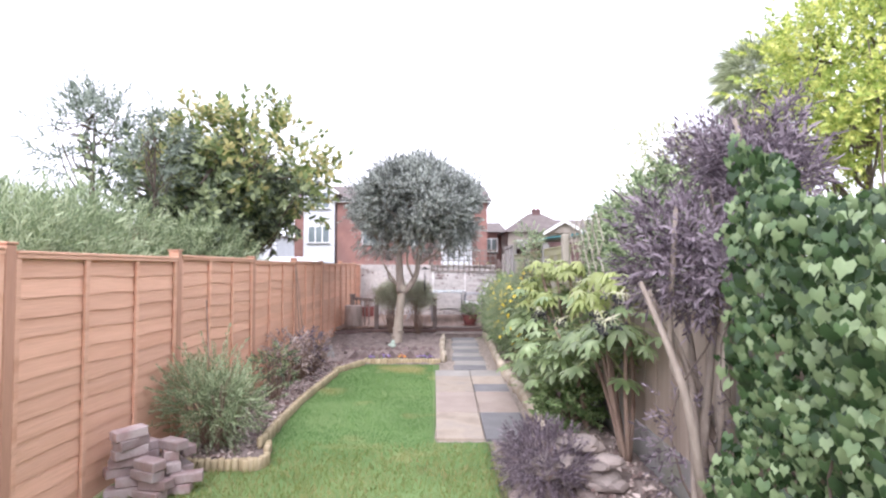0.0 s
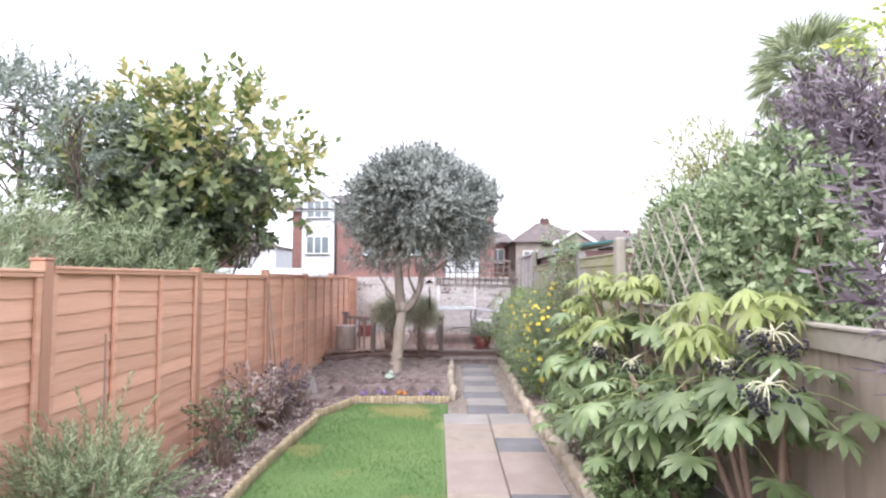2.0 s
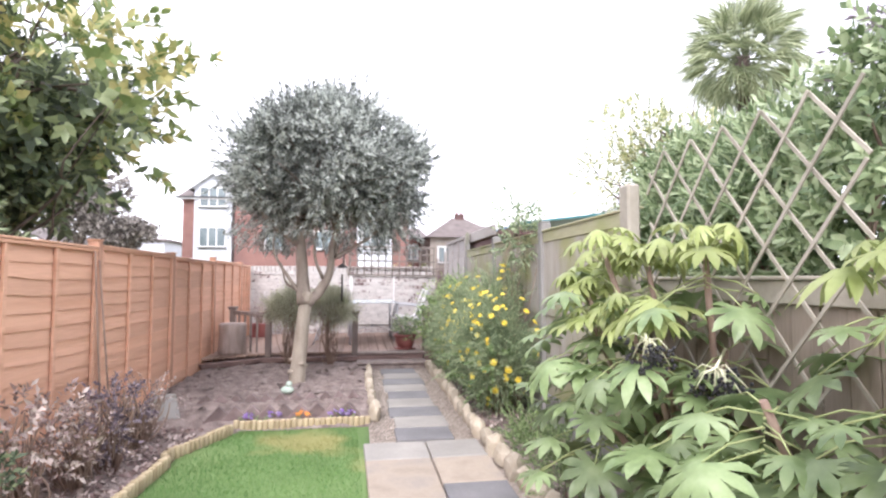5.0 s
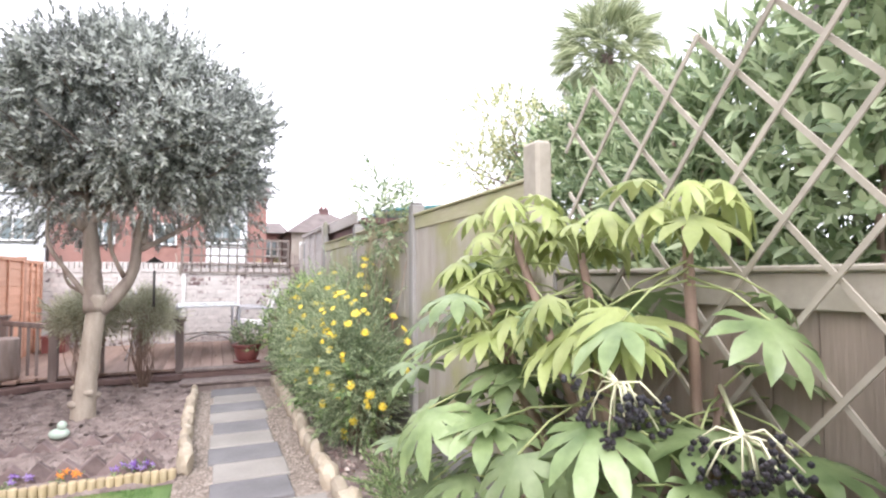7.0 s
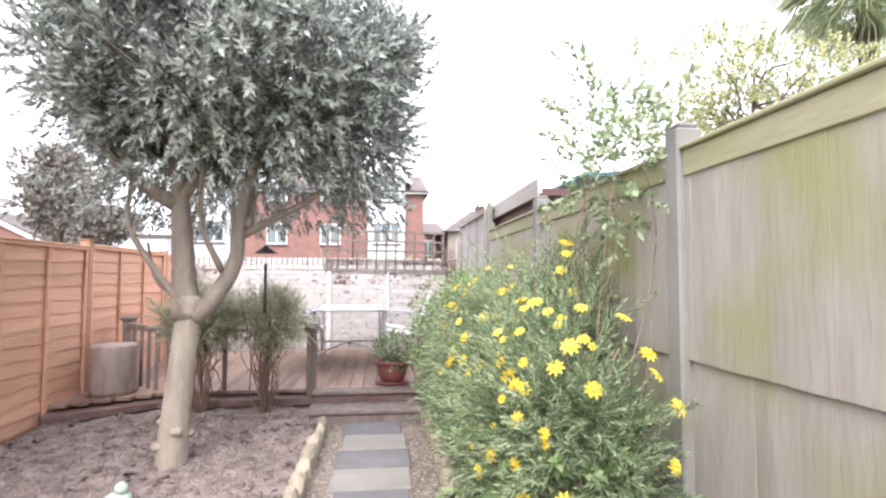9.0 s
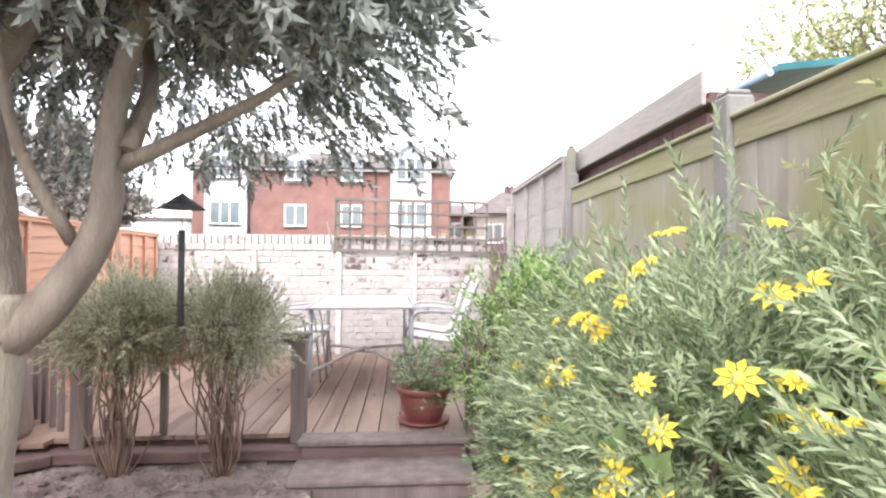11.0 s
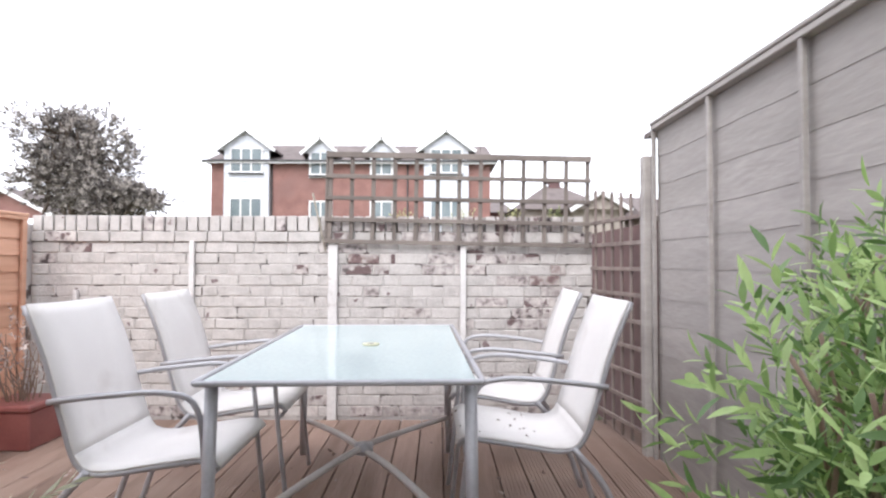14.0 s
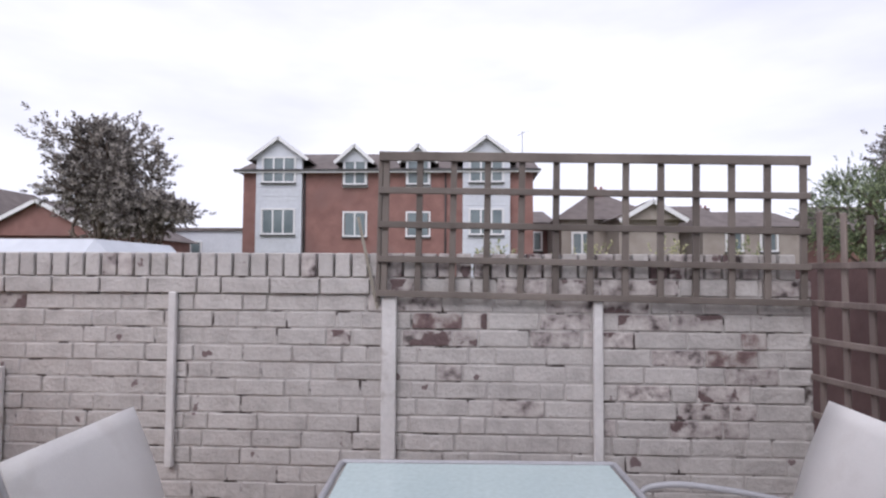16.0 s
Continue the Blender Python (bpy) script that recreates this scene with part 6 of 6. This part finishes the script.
# ---- small things ----
def small_things():
    brick_bm = boxes((-0.1075, -0.05, -0.0325, 0.1075, 0.05, 0.0325), bevel=0.006)
    me = bpy.data.meshes.new("loose_brick")
    brick_bm.to_mesh(me)
    brick_bm.free()
    me.materials.append(M["loose_brick"])
    for stack, (x0, y0, layers) in enumerate(((-2.2, 3.85, 7), (-1.98, 4.0, 5), (-2.0, 3.78, 4), (-1.86, 3.92, 2))):
        turn = R.uniform(-25, 25)
        for k in range(layers):
            for j in range(2 if k < layers - 1 and stack < 2 else 1):
                ob = new("loose_brick", me)
                turn += R.uniform(-28, 28)
                ob.matrix_basis = pose(x0 + R.uniform(-0.045, 0.045), y0 + (j - 0.5) * 0.115 + R.uniform(-0.03, 0.03), 0.035 + k * 0.0665, R.uniform(-2, 2), R.uniform(-2.5, 2.5), turn * 0.6)
                tagged(ob, "loose old red-grey brick in a rough stack by the fence", "brick", "stacked bricks")
    # figurine by the trunk
    root = empty("garden_ornament", (-0.98, 9.95, 0.13), "small pale green glazed ornament on the bare soil", "ornament")
    bm = bmesh.new()
    bmesh.ops.create_icosphere(bm, subdivisions=3, radius=0.06, matrix=Matrix.Translation((0, 0, 0.03)) @ Matrix.Diagonal((1.2, 1, 0.75, 1)))
    bmesh.ops.create_icosphere(bm, subdivisions=3, radius=0.035, matrix=Matrix.Translation((0.02, -0.01, 0.095)))
    ob = part("body", bm, "verdigris", root)
    # canes on the fence, broken slab, hanging bird feeder
    for a, c in (((-2.18, 5.1, 0.02), (-2.355, 5.35, 1.25)), ((-2.2, 8.35, 0.02), (-2.355, 8.48, 1.62)), ((-2.15, 8.42, 0.02), (-2.355, 8.56, 1.55))):
        bm = bmesh.new()
        tube(bm, [a, c], [0.009, 0.006], 7)
        tagged(part("garden_cane", bm, "stem"), "thin brown cane leaning on the orange fence", "cane", "canes on the fence")
    bm = boxes((-0.19, -0.012, 0, 0.19, 0.012, 0.26), bevel=0.006)
    for v in bm.verts:
        if v.co.z > 0.1:
            v.co.x *= 0.45
            v.co.x += 0.05
    ob = part("slate_piece", bm, "concrete")
    ob.matrix_basis = pose(-2.05, 9.15, 0.05, -25, 0, 15)
    tagged(ob, "broken pale grey slab leaning in the soil", "slab")
    root = empty("bird_feeder", (-0.42, 10.89, 1.1), "slim dark iron bird feeder with a small roof under the tree", "bird feeder")
    bm = bmesh.new()
    tube(bm, [(0, 0, 0), (0, 0, 0.36)], 0.012, 10)
    tube(bm, [(-0.03, 0, 0.08), (0.03, 0, 0.08)], 0.003, 6)
    part("tube", bm, "iron", root)
    bm = bmesh.new()
    tube(bm, [(0, 0, 0.36), (0.01, 0, 1.25)], 0.0015, 5)
    part("wire", bm, "iron", root)
    bm = bmesh.new()
    lathe(bm, [(0.085, 0.44), (0.065, 0.454), (0.003, 0.5)], 14)
    part("roof", bm, "iron", root)


# ---- far buildings ----
def window(parent, x0, x1, z0, z1, y, lights, transom=False):
    """A white window set proud in a wall face that looks to -y."""
    w = new("window")
    w.parent = parent
    f = 0.1
    bm = boxes((x0 - f, y - 0.06, z0 - f, x0, y, z1 + f), (x1, y - 0.06, z0 - f, x1 + f, y, z1 + f), (x0, y - 0.06, z1, x1, y, z1 + f), (x0, y - 0.06, z0 - f, x1, y, z0))
    for i in range(1, lights):
        x = x0 + (x1 - x0) * i / lights
        box(bm, x - 0.055, y - 0.055, z0, x + 0.04, y - 0.002, z1)
    if transom:
        z = z0 + (z1 - z0) * 0.68
        box(bm, x0, y - 0.05, z - 0.03, x1, y - 0.004, z + 0.03)
    part("frame", bm, "frame_white", w)
    part("sill", boxes((x0 - 0.12, y - 0.13, z0 - f - 0.09, x1 + 0.12, y - 0.001, z0 - f - 0.002)), "iron", w)
    for i in range(lights):
        a, b = x0 + (x1 - x0) * i / lights + 0.045, x0 + (x1 - x0) * (i + 1) / lights - 0.045
        part("pane", boxes((a, y - 0.03, z0, b, y - 0.02, z1)), "glass", w)
        part("curtain", boxes((a + 0.002, y - 0.018, z0, a + (b - a) * 0.28, y - 0.005, z1)), "beige", w)
    return w


def gable(parent, xc, hw, z0, apex, y0, y1, mat_face):
    """A small pitched gable with barge boards, its face at y0."""
    g = new("gable")
    g.parent = parent
    bm = bmesh.new()
    v = [bm.verts.new(p) for p in ((xc - hw, y0, z0), (xc + hw, y0, z0), (xc, y0, apex), (xc - hw, y0 + 0.2, z0), (xc + hw, y0 + 0.2, z0), (xc, y0 + 0.2, apex))]
    for f in ((0, 1, 2), (5, 4, 3), (0, 3, 4, 1), (1, 4, 5, 2), (2, 5, 3, 0)):
        bm.faces.new([v[i] for i in f])
    part("gable_face", bm, mat_face, g)
    for s in (-1, 1):
        bm = bmesh.new()
        d = Vector((hw * s, 0, z0 - apex)).normalized()
        a, b = Vector((xc, 0, apex + 0.12)), Vector((xc + hw * s, 0, z0 + 0.12)) + d * 0.2
        q = [bm.verts.new((p.x, y, p.z + dz)) for y in (y0 - 0.22, y1) for p in (a, b) for dz in (0, -0.12)]
        for f in ((0, 1, 3, 2), (4, 6, 7, 5), (0, 2, 6, 4), (1, 5, 7, 3), (2, 3, 7, 6), (0, 4, 5, 1)):
            bm.faces.new([q[i] for i in f])
        part("roof_slope", bm, "roof", g)
        bm = bmesh.new()
        beam(bm, (a.x, y0 - 0.3, a.z - 0.1), (b.x, y0 - 0.3, b.z - 0.1), 0.05, 0.2)
        part("bargeboard", bm, "frame_white", g)


def pitched(parent, x0, x1, y0, y1, eave, ridge, along="x", over=0.4, mat="roof"):
    bm = bmesh.new()
    if along == "x":
        ym = (y0 + y1) / 2
        pts = [(x0 - over, y0 - over, eave), (x1 + over, y0 - over, eave), (x1 + over, y1 + over, eave), (x0 - over, y1 + over, eave), (x0 - over * 0.2, ym, ridge), (x1 + over * 0.2, ym, ridge)]
        fs = ((0, 1, 5, 4), (2, 3, 4, 5), (3, 0, 4), (1, 2, 5), (3, 2, 1, 0))
    elif along == "hip":
        xm, ym = (x0 + x1) / 2, (y0 + y1) / 2
        pts = [(x0 - over, y0 - over, eave), (x1 + over, y0 - over, eave), (x1 + over, y1 + over, eave), (x0 - over, y1 + over, eave), (xm - 0.5, ym, ridge), (xm + 0.5, ym, ridge)]
        fs = ((0, 1, 5, 4), (2, 3, 4, 5), (3, 0, 4), (1, 2, 5), (3, 2, 1, 0))
    else:
        xm = (x0 + x1) / 2
        pts = [(x0 - over, y0 - over, eave), (x1 + over, y0 - over, eave), (x1 + over, y1 + over, eave), (x0 - over, y1 + over, eave), (xm, y0 - over, ridge), (xm, y1 + over, ridge)]
        fs = ((0, 4, 5, 3), (1, 2, 5, 4), (0, 1, 4), (2, 3, 5), (3, 2, 1, 0))
    v = [bm.verts.new(p) for p in pts]
    for f in fs:
        bm.faces.new([v[i] for i in f])
    part("roof", bm, mat, parent)


def main_house():
    root = empty("apartment_house", (-3.66, 37.4, 0.36), "red-brick house with white clapboard bays and four gables", "house")
    x0, x1, eave = -9.05, 8.65, 7.7
    part("wall", boxes((x0, 0, -0.8, x1, 9, eave)), "red_brick", root)
    pitched(root, x0, x1, 0, 9, eave, eave + 2.1)
    part("fascia", boxes((x0 - 0.4, -0.44, eave - 0.1, x1 + 0.4, -0.4, eave + 0.1)), "frame_white", root)
    part("gutter", boxes((x0 - 0.42, -0.52, eave + 0.0, x1 + 0.42, -0.445, eave + 0.12)), "iron", root)
    for xc in (-6.72, 5.85):
        part("bay", boxes((xc - 1.4, -0.3, -0.6, xc + 1.4, -0.001, eave + 0.95)), "render_white", root, "white clapboard bay")
        for k in range(28):
            part("clapboard", boxes((xc - 1.41, -0.33, 0.3 + k * 0.28, xc + 1.41, -0.301, 0.3 + k * 0.28 + 0.26)), "render_white", root)
        gable(root, xc, 1.7, eave + 0.75, eave + 2.0, -0.35, 3.5, "render_white")
        window(root, xc - 0.95, xc + 0.95, 7.1, 8.5, -0.34, 3, False)
        window(root, xc - 0.95, xc + 0.95, 3.95, 5.35, -0.34, 3, False)
    for xc in (-2.1, 1.75):
        part("bay", boxes((xc - 0.75, -0.12, 6.75, xc + 0.75, -0.001, eave + 0.75)), "render_white", root, "white dormer front")
        gable(root, xc, 1.05, eave + 0.6, eave + 1.55, -0.2, 3.0, "render_white")
        window(root, xc - 0.62, xc + 0.62, 7.0, 8.3, -0.13, 2)
        window(root, xc - 0.65, xc + 0.65, 3.85, 5.2, -0.002, 2)
    for x in (-5.2, 3.4):
        bm = bmesh.new()
        tube(bm, [(x, -0.08, 0), (x, -0.08, eave)], 0.05, 6)
        part("downpipe", bm, "iron", root)
    bm = bmesh.new()
    tube(bm, [(8.2, 2, eave + 1.2), (8.2, 2, eave + 3.0)], 0.02, 5)
    beam(bm, (7.9, 2, eave + 2.7), (8.6, 2, eave + 3.0), 0.02)
    part("aerial", bm, "iron", root)
    # the house is modelled four thirds large
    for piece in root.children_recursive:
        if piece.data:
            piece.data.transform(Matrix.Scale(0.7514, 4))


def small_house(x, y, w, d, eave, ridge, mat, label, along="x", chimneys=(), wins=()):
    root = empty("far_house", (x, y, 0), label, "house")
    part("wall", boxes((-w / 2, 0, -0.2, w / 2, d, eave)), mat, root)
    pitched(root, -w / 2, w / 2, 0, d, eave, ridge, along)
    if along == "y":
        gable(root, 0, w / 2, eave - 0.05, ridge - 0.1, -0.42, 1.0, mat)
    for cx in chimneys:
        ch = part("chimney", boxes((cx - 0.32, d / 2 - 0.25, ridge - 0.8, cx + 0.32, d / 2 + 0.25, ridge + 0.22), (cx - 0.36, d / 2 - 0.29, ridge + 0.22, cx + 0.36, d / 2 + 0.29, ridge + 0.3)), "dark_wall", root)
        for k in (-0.15, 0.15):
            bm = bmesh.new()
            lathe(bm, [(0.09, 0), (0.07, 0.2)], 8, (cx + k, d / 2, ridge + 0.3))
            part("chimney_pot", bm, "terracotta", ch)
    for a, b, z0, z1 in wins:
        window(root, a, b, z0, z1, -0.002, 2)


def far_things():
    main_house()
    small_house(2.2, 46, 5.2, 7, 4.6, 5.7, "red_brick", "red-brick house with a grey-brown roof behind the garden walls", wins=((1.2, 2.1, 3.0, 4.0),))
    small_house(7.2, 41, 5.0, 6, 4.3, 6.0, "beige", "beige house with a hipped brown roof and a chimney", "hip", chimneys=(0.1,), wins=((-1.9, -1.0, 2.6, 3.6),))
    small_house(8.3, 38.5, 2.7, 4, 4.1, 4.95, "beige", "beige rendered house with a gabled brown roof", "y")
    small_house(11.6, 44, 5.2, 7, 4.5, 5.8, "beige", "beige terraced house with a long brown tiled roof")
    small_house(14.1, 41, 4.6, 5, 3.95, 5.0, "beige", "pale rendered house with a low grey roof", wins=((-1.1, -0.4, 2.8, 3.7), (0.6, 1.3, 2.8, 3.7)))
    small_house(17.2, 46, 5.5, 7, 4.3, 5.6, "beige", "beige terraced house with a brown tiled roof", chimneys=(-1.8,))
    small_house(27.0, 47, 8, 8, 4.0, 6.2, "red_brick", "red-brick terraced house with a brown roof", chimneys=(0.5,), wins=((-2, -1, 2.1, 3.4),))
    small_house(-22.0, 40, 7.0, 8, 3.4, 5.2, "red_brick", "red-brick bungalow with a gabled brown roof", "y", wins=((-0.7, 0.8, 2.2, 3.0),))
    small_house(-28.0, 38, 6.0, 8, 4.0, 6.4, "red_brick", "red-brick house with a brown gabled roof", "y")
    root = empty("flat_roofed_building", (-18.0, 50, 0), "white flat-roofed building beside the brick house", "building")
    part("wall", boxes((-3.2, 0, -0.2, 2.4, 6, 4.4)), "render_white", root)
    part("roof", boxes((-3.4, -0.2, 4.4, 2.6, 6.2, 4.6)), "roof", root)
    window(root, -2.2, -0.8, 2.6, 3.6, -0.002, 2)
    root = empty("pale_van", (-6.9, 20.0, 0), "long white van roof beyond the end wall", "van")
    bm = boxes((-2.6, -1, 0.5, 2.6, 1, 1.96), bevel=0.18)
    part("body", bm, "render_white", root)
    for x in (-1.9, 1.7):
        for y in (-0.85, 0.85):
            bm = bmesh.new()
            beam(bm, (x, y - 0.12, 0.28), (x, y + 0.12, 0.28), 0.56, 0.6, 0.14)
            part("wheel", bm, "iron", root)


ground_build()
grass_build()
left_fence()
right_fence()
deck_build()
table_build()
first = chair(-0.64, 13.53, 0)
for x, y, a in ((-0.62, 14.2, 2), (0.74, 13.75, 180), (0.74, 14.42, 177)):
    copy_thing(first, pose(x, y, DECK, 0, 0, a))
pot_build()
planter_build()
debris()
plants_build()
small_things()
far_things()
edging_build()
paving_build()
end_wall()
